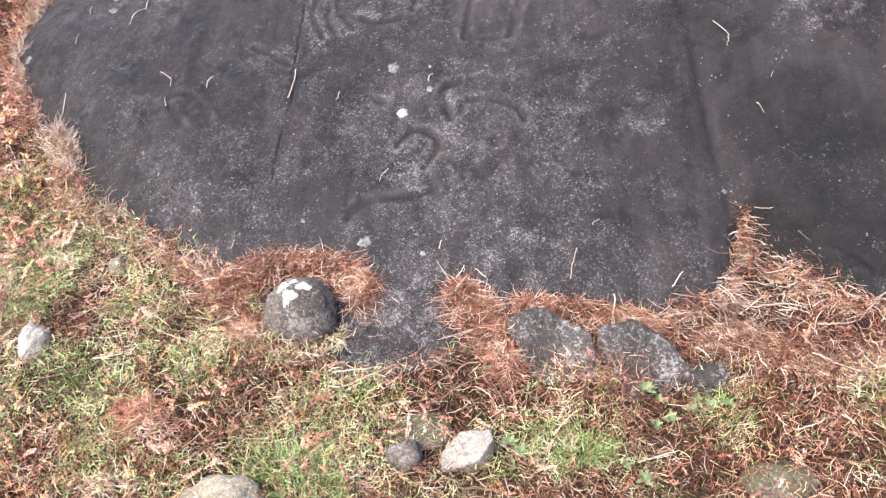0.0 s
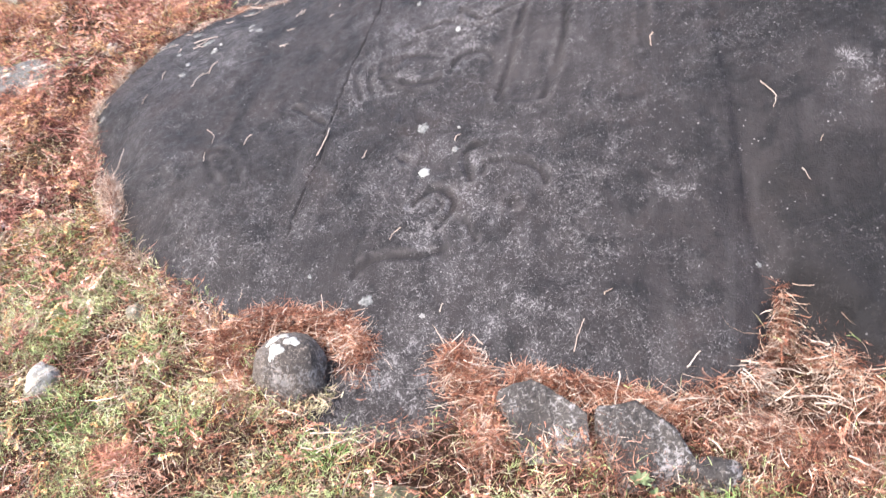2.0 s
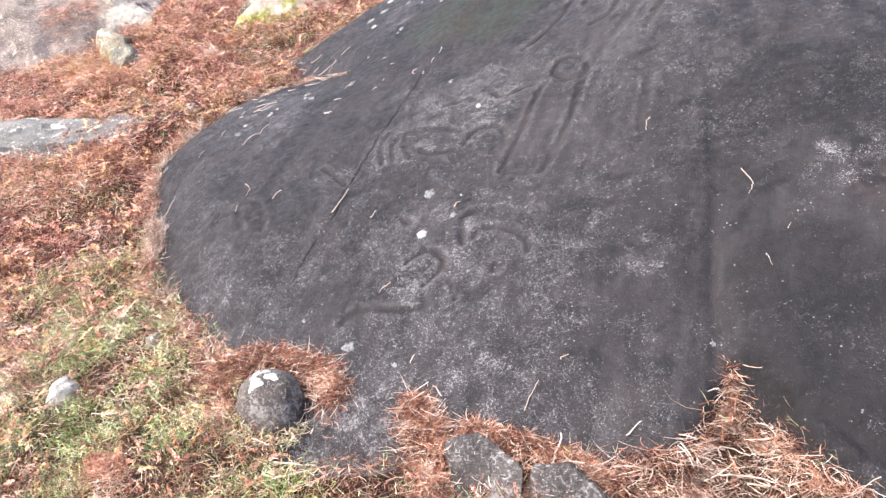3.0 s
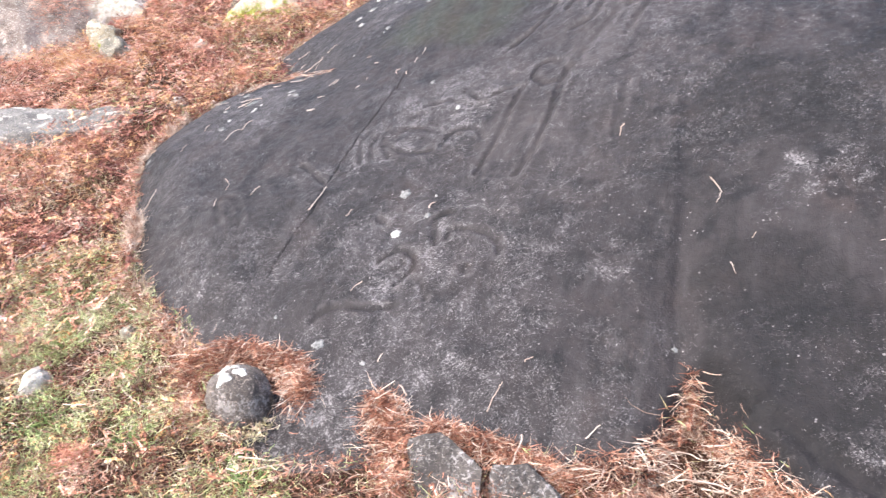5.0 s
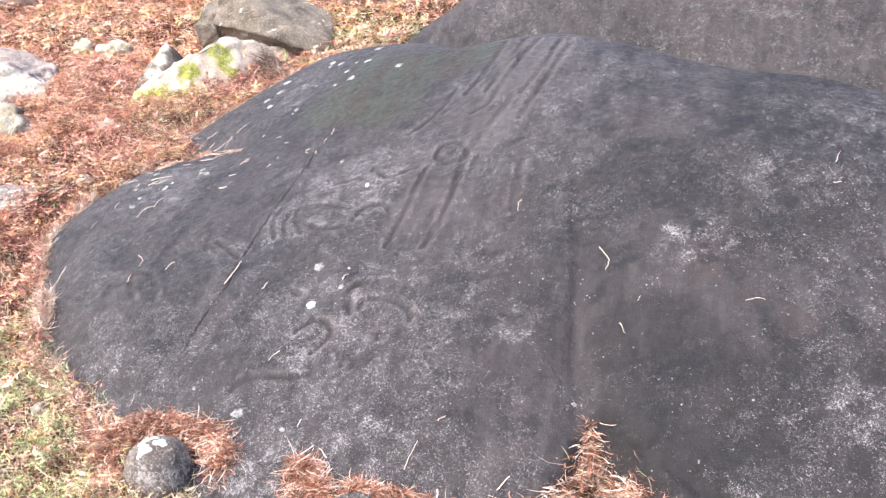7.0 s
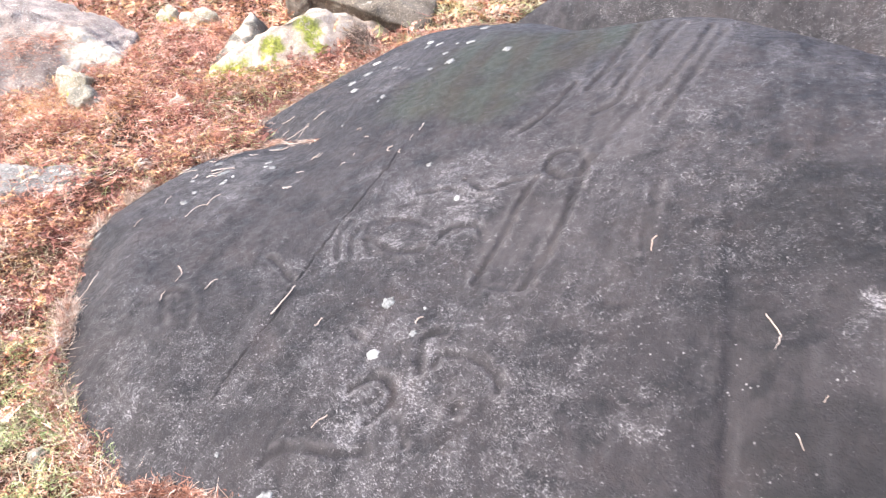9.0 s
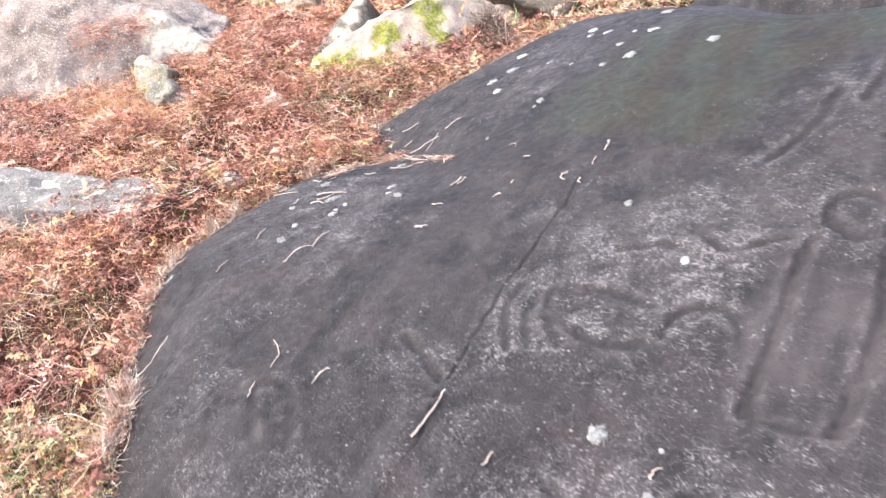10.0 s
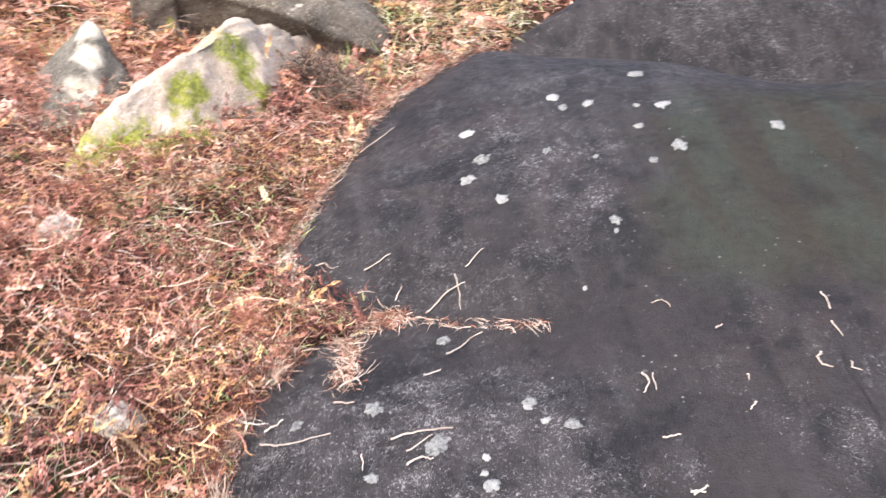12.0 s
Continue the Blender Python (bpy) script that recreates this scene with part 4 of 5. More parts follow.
twig([(-1.086, 3.597), (-1.085, 3.508)], 0.0016)
twig([(-1.219, 3.594), (-1.204, 3.625)], 0.0021)
twig([(-0.725, 3.35), (-0.705, 3.346), (-0.694, 3.322)], 0.0017)
twig([(-0.801, 3.177), (-0.798, 3.154), (-0.813, 3.129)], 0.0024)
twig([(-0.783, 3.167), (-0.79, 3.127)], 0.0016)
twig([(-0.815, 3.022), (-0.784, 3.022)], 0.0021)
twig([(-0.632, 3.06), (-0.647, 3.047)], 0.0017)
twig([(-0.475, 3.135), (-0.486, 3.121), (-0.48, 3.107), (-0.472, 3.096)], 0.0024)
twig([(-0.431, 3.102), (-0.432, 3.09), (-0.422, 3.081)], 0.0016)
twig([(-0.408, 3.273), (-0.406, 3.228)], 0.0021)
twig([(-0.421, 3.199), (-0.417, 3.162)], 0.0017)
twig([(-0.637, 3.238), (-0.622, 3.244)], 0.0024)
twig([(-1.259, 4.253), (-1.156, 4.324)], 0.0016)
twig([(-0.426, 5.156), (-0.325, 5.156)], 0.0021)
twig([(-0.621, 3.123), (-0.622, 3.111)], 0.0017)
twig([(-0.812, 2.91), (-0.786, 2.908)], 0.0024)
twig([(0.817, 2.329), (0.845, 2.284), (0.851, 2.263), (0.844, 2.237)], 0.0016)
twig([(0.536, 2.567), (0.527, 2.555), (0.53, 2.519)], 0.0021)
twig([(0.943, 2.112), (0.953, 2.128)], 0.0011)
twig([(0.898, 2.049), (0.915, 2.018)], 0.0011)
twig([(0.354, 1.623), (0.364, 1.667), (0.375, 1.697)], 0.0016)
twig([(0.616, 1.584), (0.645, 1.616)], 0.0021)
twig([(0.421, 1.751), (0.426, 1.762), (0.44, 1.766)], 0.0017)
twig([(-0.478, 2.267), (-0.465, 2.326), (-0.467, 2.386)], 0.0024)
twig([(-0.927, 2.444), (-0.884, 2.4), (-0.873, 2.354)], 0.0016)
twig([(-0.751, 2.335), (-0.752, 2.37), (-0.738, 2.384)], 0.0021)
twig([(-1.112, 2.729), (-1.103, 2.786), (-1.07, 2.808)], 0.0017)
twig([(-1.067, 2.804), (-1.069, 2.849), (-1.062, 2.882)], 0.0024)
twig([(-1.295, 2.67), (-1.298, 2.728)], 0.0016)
twig([(-1.282, 2.345), (-1.269, 2.393), (-1.273, 2.452)], 0.0021)
twig([(-1.299, 2.855), (-1.307, 2.912)], 0.0017)
twig([(-0.322, 2.242), (-0.315, 2.271)], 0.0024)
twig([(-0.15, 1.975), (-0.165, 1.962), (-0.172, 1.938)], 0.0016)
twig([(-0.037, 2.279), (-0.033, 2.296), (-0.021, 2.307)], 0.0021)
twig([(0.003, 1.726), (0.009, 1.75)], 0.0017)
twig([(-0.806, 2.905), (-0.776, 2.918)], 0.0024)
twig([(-0.872, 2.272), (-0.883, 2.313)], 0.0016)
twig([(1.241, 2.092), (1.27, 2.099), (1.292, 2.093)], 0.0011)
twig([(1.523, 2.577), (1.531, 2.606), (1.544, 2.639)], 0.0011)
twig([(1.504, 2.491), (1.526, 2.491)], 0.0011)


def stalk(points):
    ob = twig(points, 0.0023)
    ob.name = "bracken_stalk"
    ob.location.z = 0.025
    ob["group"] = "stalks in the litter"
    return tagged(ob, "pale broken bracken stalk lying on the litter", "stalk")


stalk([(-1.734, 3.635), (-1.678, 3.684), (-1.603, 3.699)])
stalk([(-1.661, 3.59), (-1.648, 3.499)])
stalk([(-1.5, 3.477), (-1.441, 3.563)])
stalk([(-1.668, 3.928), (-1.593, 3.953)])
stalk([(-1.836, 3.255), (-1.834, 3.293)])
stalk([(-2.047, 4.034), (-1.954, 4.011)])
stalk([(-1.949, 4.179), (-1.87, 4.141), (-1.838, 4.119)])
stalk([(0.463, 1.565), (0.455, 1.505)])
stalk([(0.598, 1.517), (0.636, 1.523), (0.688, 1.532)])
stalk([(0.844, 1.2), (0.885, 1.207), (0.923, 1.228)])
stalk([(0.466, 1.122), (0.507, 1.136), (0.561, 1.149)])
stalk([(0.831, 1.558), (0.916, 1.569), (0.97, 1.551)])
stalk([(0.896, 1.546), (0.948, 1.549), (0.957, 1.559)])
stalk([(0.78, 1.595), (0.834, 1.643), (0.899, 1.63)])
stalk([(0.983, 1.497), (1.07, 1.503), (1.15, 1.527)])
stalk([(0.944, 1.412), (0.991, 1.384), (1.049, 1.35)])
stalk([(1.012, 1.28), (1.043, 1.342)])
stalk([(-0.263, 1.388), (-0.191, 1.397), (-0.148, 1.402)])
stalk([(-0.273, 1.346), (-0.217, 1.354), (-0.105, 1.408)])
stalk([(0.13, 1.63), (0.1, 1.654)])
stalk([(-0.522, 1.456), (-0.486, 1.42)])
stalk([(-0.787, 1.556), (-0.716, 1.517), (-0.65, 1.496)])
stalk([(-3.188, 3.922), (-3.223, 4.077), (-3.264, 4.246)])
stalk([(-2.279, 3.9), (-2.23, 3.969), (-2.203, 4.069)])
stalk([(-1.812, 3.295), (-1.775, 3.423), (-1.666, 3.484)])


# ---- ground cover ----
GREENS = [(-0.36, 1.13, 0.16), (0.32, 1.16, 0.12), (-0.21, 1.33, 0.10), (-1.11, 1.77, 0.16), (-0.92, 1.42, 0.16), (0.70, 1.27, 0.12), (0.17, 1.18, 0.07),
          (-0.96, 1.87, 0.10), (-0.32, 1.35, 0.10), (-0.65, 1.41, 0.12), (1.08, 1.31, 0.08), (0.47, 1.10, 0.08), (-1.45, 1.95, 0.2), (-1.35, 1.6, 0.2)]


def green(x, y):
    g = 0
    for a, b, r in GREENS:
        g = g + np.exp(-((x - a) ** 2 + (y - b) ** 2) / (r * r))
    return np.clip(g, 0, 1)


CLEFT = np.array([(0.66, 1.535), (0.84, 1.72), (0.90, 1.68), (1.03, 1.555), (0.92, 1.49), (0.78, 1.49)])


def near_rock(x, y):
    """1 close to the great rock, 0 half a metre from it."""
    return np.clip(1 + rim(x, y) / 0.55, 0, 1)


def cover(name, label, material, count, box, weight, length, width, pitch, curl, thick, seed, category, seg=3):
    """Strands strewn over the ground where weight(x, y) lets them stand."""
    rng = np.random.default_rng(seed)
    x, y = rng.uniform(box[0], box[1], count), rng.uniform(box[2], box[3], count)
    d = rim(x, y)
    w = weight(x, y) * (1 - 0.65 * lawn(x, y) * (box is LEFT and category == "litter")) * np.where(inside(x, y, CLEFT), 0.30, 1.0) * (d < 0.03) * (1 - 0.9 * np.clip((d + 0.01) / 0.04, 0, 1))
    k = rng.uniform(0, 1, count) < w
    x, y = x[k], y[k]
    n = len(x)
    base = np.stack([x, y, np.maximum(soil(x, y), rock_top(x, y, False)) + rng.uniform(0, 1, n) ** 1.5 * thick], 1)
    me = strand_mesh(name, base, rng.uniform(0, math.tau, n), rng.normal(pitch[0], pitch[1], n), rng.uniform(*length, n),
                     rng.uniform(*width, n), rng.normal(curl[0], curl[1], n), material, seg=seg)
    return tagged(new(name, me), label, category, kind="stuff")


def patchy(x, y, s, scale=2.6):
    return np.clip(0.5 + 1.1 * fbm(x * scale, y * scale, 0, 4, s), 0, 1)


def upper(x, y):
    return np.exp(-((x + 0.95) ** 2 / 0.16 + (y - 5.15) ** 2 / 0.16))


def pale_at(x, y):
    """0 at the rock, 1 up the open slope, with haze painted as paler litter."""
    return np.clip((-x - 1.75) / 0.7 + np.clip((y - 3.8) / 0.9, 0, 1), 0, 1)


def lawn(x, y):
    """Where the ground is more grass than bracken: the foot of the rock and the strip above its far side."""
    g = np.exp(-((x + 1.05) ** 2 + (y - 1.62) ** 2) / 0.30) + 0.5 * np.exp(-((x + 0.1) ** 2 / 1.2 + (y - 1.15) ** 2 / 0.05))
    return np.clip(g + upper(x, y), 0, 1)


NEAR, LEFT, FAR = (-1.8, 1.75, 0.62, 2.2), (-3.9, -1.1, 1.3, 5.0), (-5.6, 0.2, 4.7, 7.8)


def hollow(x, y):
    """Redder, darker litter along the rock and between the boulders, their shade in its colour."""
    return np.exp(-((x + 2.15) ** 2 / 0.10 + (y - 4.25) ** 2 / 0.12)) + np.exp(-((x + 1.75) ** 2 / 0.04 + (y - 2.75) ** 2 / 0.25)) + 0.8 * np.exp(-((x + 1.5) ** 2 / 0.05 + (y - 4.0) ** 2 / 0.10))


for box, many, big, s in ((NEAR, 125000, 1.0, 100), (LEFT, 190000, 1.2, 110), (FAR, 62000, 2.2, 120)):
    front, far = box is NEAR, box is FAR
    cover("bracken_litter", "rust-red dead bracken litter strewn over the slope", FROND if front else RUST, int(many * (0.75 if front else 0.55)), box,
          lambda x, y: (0.12 + 1.0 * patchy(x, y, 71, 5.0) ** 1.6) * (1 - 0.6 * green(x, y)) * (1 - 0.35 * lawn(x, y) - 0.5 * upper(x, y)) * (1 - 0.45 * pale_at(x, y)) + 0.3 * hollow(x, y), (0.014 * big, 0.060 * big), (0.0011 * big, 0.0026 * big), (0.05, 0.30), (0.0, 1.3), 0.045, s, "litter")
    cover("bracken_crumbs", "fine curled crumbs of dark red bracken", UMBER if front else DARKRED, int(many * (1.35 if front else 0.7)), box,
          lambda x, y: 0.85 * np.clip(0.4 + 1.2 * fbm(x * 7, y * 7, 0, 3, 73), 0, 1) * (1 - 0.7 * green(x, y)) * (1 - 0.4 * lawn(x, y)) * (1 - 0.45 * pale_at(x, y)) + np.where((x > 0.3) & (y < 1.45), 0.35, 0.0), (0.008 * big, 0.024 * big), (0.0010 * big, 0.0022 * big), (0.2, 0.5), (0.0, 1.6), 0.06, s + 7, "litter", 2)
    cover("leaf_chips", "brown chips of rotting leaves and bracken", BRUSH, int(many * (0.35 if front else 0.2)), box,
          lambda x, y: 0.25 + 0.75 * patchy(x, y, 97, 4.5), (0.006 * big, 0.018 * big), (0.003 * big, 0.006 * big), (0.1, 0.35), (0.0, 0.8), 0.04, s + 11, "litter", 2)
    cover("bracken_stems", "long curved stems of dead bracken", BRUSH if front else RUST, many // 14, box,
          lambda x, y: 0.25 + 0.7 * patchy(x, y, 93, 4.0), (0.06 * big, 0.16 * big), (0.0014 * big, 0.0026 * big), (0.05, 0.16), (0.0, 0.7), 0.06, s + 9, "litter")
    if box is LEFT:
        # darker red strands, denser towards the rock
        cover("damp_litter", "dark red bracken close to the rock", DARKRED, 90000, box,
              lambda x, y: np.clip(0.8 * near_rock(x, y) * np.where(y > 2.2, 1.0, 0.4) + 0.8 * hollow(x, y), 0, 1) * (0.4 + 0.6 * patchy(x, y, 195, 4)), (0.014, 0.055), (0.0011, 0.0026), (0.12, 0.35), (0.0, 1.4), 0.062, s + 17, "litter")
    cover("pale_stems", "pale bent stems of old bracken", STRAW, many // (45 if front else 32), box,
          lambda x, y: 0.2 + 0.8 * patchy(x, y, 193, 4.0), (0.05 * big, 0.13 * big), (0.0013 * big, 0.0026 * big), (0.05, 0.18), (0.0, 0.9), 0.065, s + 13, "litter")
    cover("orange_litter", "orange crumbled bracken fronds", ORANGE, int(many * (0.36 if front else 0.95)), box,
          lambda x, y: np.clip(patchy(x, y, 91, 3.5) - (0.45 if front else 0.25) + 0.45 * pale_at(x, y) - 0.35 * hollow(x, y), 0, 1) * 1.4 * (1 - 0.55 * near_rock(x, y) * np.where(y > 2.2, 1.0, 0.3)), (0.010 * big, 0.046 * big), (0.0012 * big, 0.0028 * big), (0.15, 0.35), (0.0, 1.3), 0.06, s + 5, "litter")
    cover("golden_litter", "golden crumbled bracken fronds in drifts", GOLD, int(many * (0.08 if front else 0.34)), box,
          lambda x, y: np.clip(2.2 * patchy(x, y, 191, 2.6) - 1.15 + 0.35 * pale_at(x, y) + 0.7 * np.exp(-((x + 2.7) ** 2 / 0.25 + (y - 3.5) ** 2 / 0.12)), 0, 1), (0.012 * big, 0.050 * big), (0.0012 * big, 0.0028 * big), (0.15, 0.35), (0.0, 1.3), 0.065, s + 15, "litter")
    cover("straw_litter", "pale straw and broken stalks among the bracken", STRAW, int(many * (0.12 if front else 0.16)), box,
          lambda x, y: (0.15 + 0.4 * patchy(x, y, 75)) * (1 - 0.4 * np.clip(hollow(x, y), 0, 1)) + (0.4 * lawn(x, y) + 0.5 * pale_at(x, y)) * (1 - 0.6 * near_rock(x, y)), (0.012 * big, 0.06 * big), (0.0010 * big, 0.0024 * big), (0.05, 0.2), (0.0, 0.8), 0.06, s + 1, "litter")
    cover("sere_grass", "yellowing grass among dead bracken", SERE, int(many * 0.6), box,
          lambda x, y: 0.03 + 0.8 * np.clip(patchy(x, y, 79, 2.0) - 0.45, 0, 1) * np.where((x > 0.45) & (y < 2), 0.3, 1.0) + (0.8 * lawn(x, y) * np.clip(1.6 * patchy(x, y, 85, 5) - 0.35, 0, 1)) * np.where(x > 0.45, 0.3, 1.0) + 0.9 * upper(x, y), (0.02 * big, 0.06 * big), (0.0011 * big, 0.0022 * big), (0.4, 0.4), (-0.3, 0.9), 0.035, s + 2, "grass")
    if front:
        cover("grass", "short green grass among dead bracken", GRASS, 170000, box,
              lambda x, y: 0.03 + 0.6 * green(x, y) * patchy(x, y, 83, 6) + 0.95 * lawn(x, y) * np.clip(1.8 * patchy(x, y, 84, 6) - 0.5, 0, 1) * np.where(x > 0.45, 0.3, 1.0), (0.014, 0.042), (0.0011, 0.0022), (0.5, 0.45), (-0.4, 1.0), 0.045, s + 3, "grass")
    else:
        cover("grass", "sparse green grass among dead bracken", GRASS, many // 3, box,
              lambda x, y: np.clip(patchy(x, y, 87, 2.2) - 0.62, 0, 1) + 0.95 * lawn(x, y) * np.clip(1.8 * patchy(x, y, 86, 6) - 0.45, 0, 1), (0.02 * big, 0.05 * big), (0.0012 * big, 0.0024 * big), (0.6, 0.4), (-0.4, 0.9), 0.03, s + 3, "grass")


def beyond(x, y):
    """1 outside the closely covered ground, thinning out over the first 30 cm inside its border."""
    near = np.full(np.shape(x), 9.0)
    for a, b, c, d in (NEAR, LEFT, FAR):
        near = np.minimum(near, np.maximum(np.maximum(a - x, x - b), np.maximum(c - y, y - d)))
    return np.clip(1 + near / 0.3, 0, 1)


WIDE = (-9.0, 7.0, -4.0, 10.0)
for material, label, count, s in ((RUST, "rust-red dead bracken round about", 55000, 150), (ORANGE, "orange dead bracken round about", 45000, 151), (DARKRED, "dark red dead bracken round about", 40000, 152), (STRAW, "pale straw among the bracken round about", 22000, 153), (SERE, "yellowing grass round about", 32000, 154), (GRASS, "green grass round about", 22000, 155)):
    cover("grass_round_about" if s > 153 else "bracken_round_about", label, material, count, WIDE, lambda x, y: beyond(x, y) * (0.4 + 0.6 * patchy(x, y, s, 1.5)), (0.03, 0.14), (0.004, 0.010), (0.25, 0.35), (0.0, 1.2), 0.06, s, "grass" if s > 153 else "litter")


# ---- torn pieces of bracken frond ----
def pinnae(name, label, material, count, box, weight, length, seed, category="litter"):
    """Small feathered pieces of frond: a midrib with leaflets on both sides, curled and lying any way up."""
    rng = np.random.default_rng(seed)
    x, y = rng.uniform(box[0], box[1], count), rng.uniform(box[2], box[3], count)
    k = (rng.uniform(0, 1, count) < weight(x, y)) & (rim(x, y) < 0.015)
    x, y = x[k], y[k]
    n, seg = len(x), 7
    p = np.stack([x, y, np.maximum(soil(x, y), rock_top(x, y, False)) + rng.uniform(0.02, 0.065, n)], 1)
    yaw, pitch, ln = rng.uniform(0, math.tau, n), rng.normal(0.15, 0.25, n), rng.uniform(*length, n)
    turn, curl, roll = rng.normal(0, 0.9, n), rng.normal(-0.3, 0.8, n), rng.normal(0, 0.6, n)
    rows = []
    for s in range(seg):
        t = s / seg
        pi, ya = pitch + curl * t, yaw + turn * t
        d = np.stack([np.cos(ya) * np.cos(pi), np.sin(ya) * np.cos(pi), np.sin(pi)], 1)
        side = np.stack([-np.sin(ya), np.cos(ya), np.zeros(n)], 1)
        up = np.cross(d, side)
        step = (ln / seg)[:, None]
        for sign in (-1, 1):
            r = roll + rng.normal(0, 0.35, n)
            out = sign * (side * np.cos(r)[:, None] + up * np.sin(r)[:, None]) + 0.35 * d
            reach = (ln * 0.17 * (1 - 0.6 * t) * rng.uniform(0.5, 1.2, n))[:, None]
            droop = -up * reach * rng.uniform(0, 0.7, n)[:, None]
            rows += [p, p + out * reach * 0.45 - d * step * 0.62, p + out * reach + droop, p + out * reach * 0.45 + d * step * 0.62]
        p = p + d * step
    v = np.stack(rows, 1)
    q = (np.arange(n * seg * 2)[:, None] * 4 + np.arange(4)[None])
    return tagged(new(name, mesh_from(name, v.reshape(-1, 3), [q], material)), label, category, kind="stuff")


LOWER = (-1.8, -0.5, 1.0, 2.3)
pinnae("frond_pieces", "torn rust-red pieces of bracken frond", RUST, 6000, LEFT, lambda x, y: 0.15 + 0.6 * patchy(x, y, 141, 4), (0.03, 0.085), 401)
pinnae("frond_pieces", "torn orange pieces of bracken frond", ORANGE, 4000, LEFT, lambda x, y: np.clip(1.5 * patchy(x, y, 143, 4) - 0.35, 0.05, 0.9), (0.03, 0.09), 402)
pinnae("frond_pieces", "golden pieces of bracken frond in clumps", GOLD, 2200, LEFT, lambda x, y: np.clip(2.2 * patchy(x, y, 145, 4) - 1.35 + 0.5 * np.exp(-((x + 2.5) ** 2 / 0.5 + (y - 3.6) ** 2 / 0.2)), 0.03, 0.9), (0.03, 0.09), 403)
pinnae("frond_pieces", "orange pieces of bracken frond up the slope", ORANGE, 4500, FAR, lambda x, y: 0.3 + 0.5 * patchy(x, y, 147, 2), (0.05, 0.15), 404)
pinnae("frond_pieces", "golden pieces of bracken frond up the slope", GOLD, 3000, FAR, lambda x, y: 0.1 + 0.7 * patchy(x, y, 149, 2), (0.05, 0.15), 405)
pinnae("frond_pieces", "torn rust-red pieces of bracken frond in the grass", FROND, 3000, NEAR, lambda x, y: np.clip(1.6 * patchy(x, y, 151, 5) - 0.5, 0.02, 0.8) * np.where(x > 0.2, 0.3, 1.0), (0.025, 0.06), 406)
pinnae("frond_pieces", "golden pieces of bracken frond in the grass", GOLD, 800, LOWER, lambda x, y: np.clip(2.4 * patchy(x, y, 153, 5) - 1.5, 0.01, 0.9), (0.025, 0.06), 407)
pinnae("frond_pieces", "orange pieces of bracken frond in the grass", ORANGE, 2500, NEAR, lambda x, y: np.clip(2.0 * patchy(x, y, 155, 5) - 1.0, 0.01, 0.9) * np.where(x > 0.2, 0.25, 1.0), (0.025, 0.055), 408)


# ---- heaps of dead bracken against the rock ----
def on_top(host, x, y):
    """Heights of a boulder's upper side."""
    tree = BVHTree.FromPolygons([v.co + host.location for v in host.data.vertices], [tuple(f.vertices) for f in host.data.polygons])
    hits = [tree.ray_cast(Vector((a, b, 4.0)), Vector((0, 0, -1)))[0] for a, b in zip(x, y)]
    return np.array([h.z if h else float(g) for h, g in zip(hits, ground(x, y))])


def heap(line, r, high, count, seed, pale=0.25, lie=0.12, material=None, label="heap of rust-red dead bracken against the rock", size=1.0, host=None, stray=0.5):
    """A heap of litter along a line: an Empty with its red fronds and its pale stalks."""
    rng = np.random.default_rng(seed)
    p = spline(line, 8, False)
    mid = p.mean(0)
    ob = tagged(new("bracken_heap"), label, "litter", "bracken heaps at the rock")
    ob.location = (mid[0], mid[1], float(top(mid[0], mid[1])[0]))
    for name, material, n, ln, wd in (("frond", material or FROND, int(count * 1.3), (0.012, 0.055) if lie > 0.05 else (0.008, 0.026), (0.0010, 0.0028 if lie > 0.05 else 0.0022)), ("stalk", STRAW, int(count * pale * 0.8), (0.02, 0.085 if lie > 0.05 else 0.05), (0.0010, 0.0028 if lie > 0.05 else 0.0022))):
        if not n:
            continue
        i = rng.integers(0, len(p), n)
        off = rng.normal(0, r * 0.5, (n, 2))
        x, y = p[i, 0] + off[:, 0], p[i, 1] + off[:, 1]
        z = top(x, y) if host is None else on_top(host, x, y)
        f = np.exp(-(off ** 2).sum(1) / (r * r) * 2)
        base = np.stack([x, y, z + high * f * rng.uniform(0, 1, n)], 1) - np.array(ob.location)
        along = np.gradient(p, axis=0)[i]
        yaw = np.arctan2(along[:, 1], along[:, 0]) + rng.normal(0, stray if lie < 0.05 else 1.6, n) + math.pi * rng.integers(0, 2, n)
        me = strand_mesh(name, base, yaw, rng.normal(lie, 0.6 * lie + 0.12, n), size * rng.uniform(*ln, n), rng.uniform(*wd, n), rng.normal(-0.15, 0.2 + 3.2 * min(lie, 0.26), n), material, rng.normal(0, 1.0 if lie > 0.05 else 0.7, n), 4)
        tagged(part(name, me, ob), kind="stuff")
    return ob


heap([(-0.62, 1.68), (-0.5, 1.70), (-0.38, 1.70), (-0.26, 1.68), (-0.2, 1.62)], 0.05, 0.07, 4200, 201)
heap([(-0.60, 1.66), (-0.53, 1.58), (-0.50, 1.52)], 0.05, 0.05, 2000, 202)
heap([(0.05, 1.60), (0.12, 1.55), (0.16, 1.45), (0.18, 1.38)], 0.055, 0.07, 3800, 203)
heap([(0.22, 1.57), (0.34, 1.55), (0.46, 1.53), (0.60, 1.50)], 0.032, 0.04, 2600, 204)
heap([(0.38, 1.48), (0.40, 1.40), (0.41, 1.33)], 0.02, 0.04, 350, 205)
heap([(0.842, 1.785), (0.865, 1.74), (0.91, 1.69), (0.98, 1.63), (1.06, 1.555), (1.16, 1.49), (1.35, 1.41)], 0.021, 0.022, 2300, 206, 0.7)
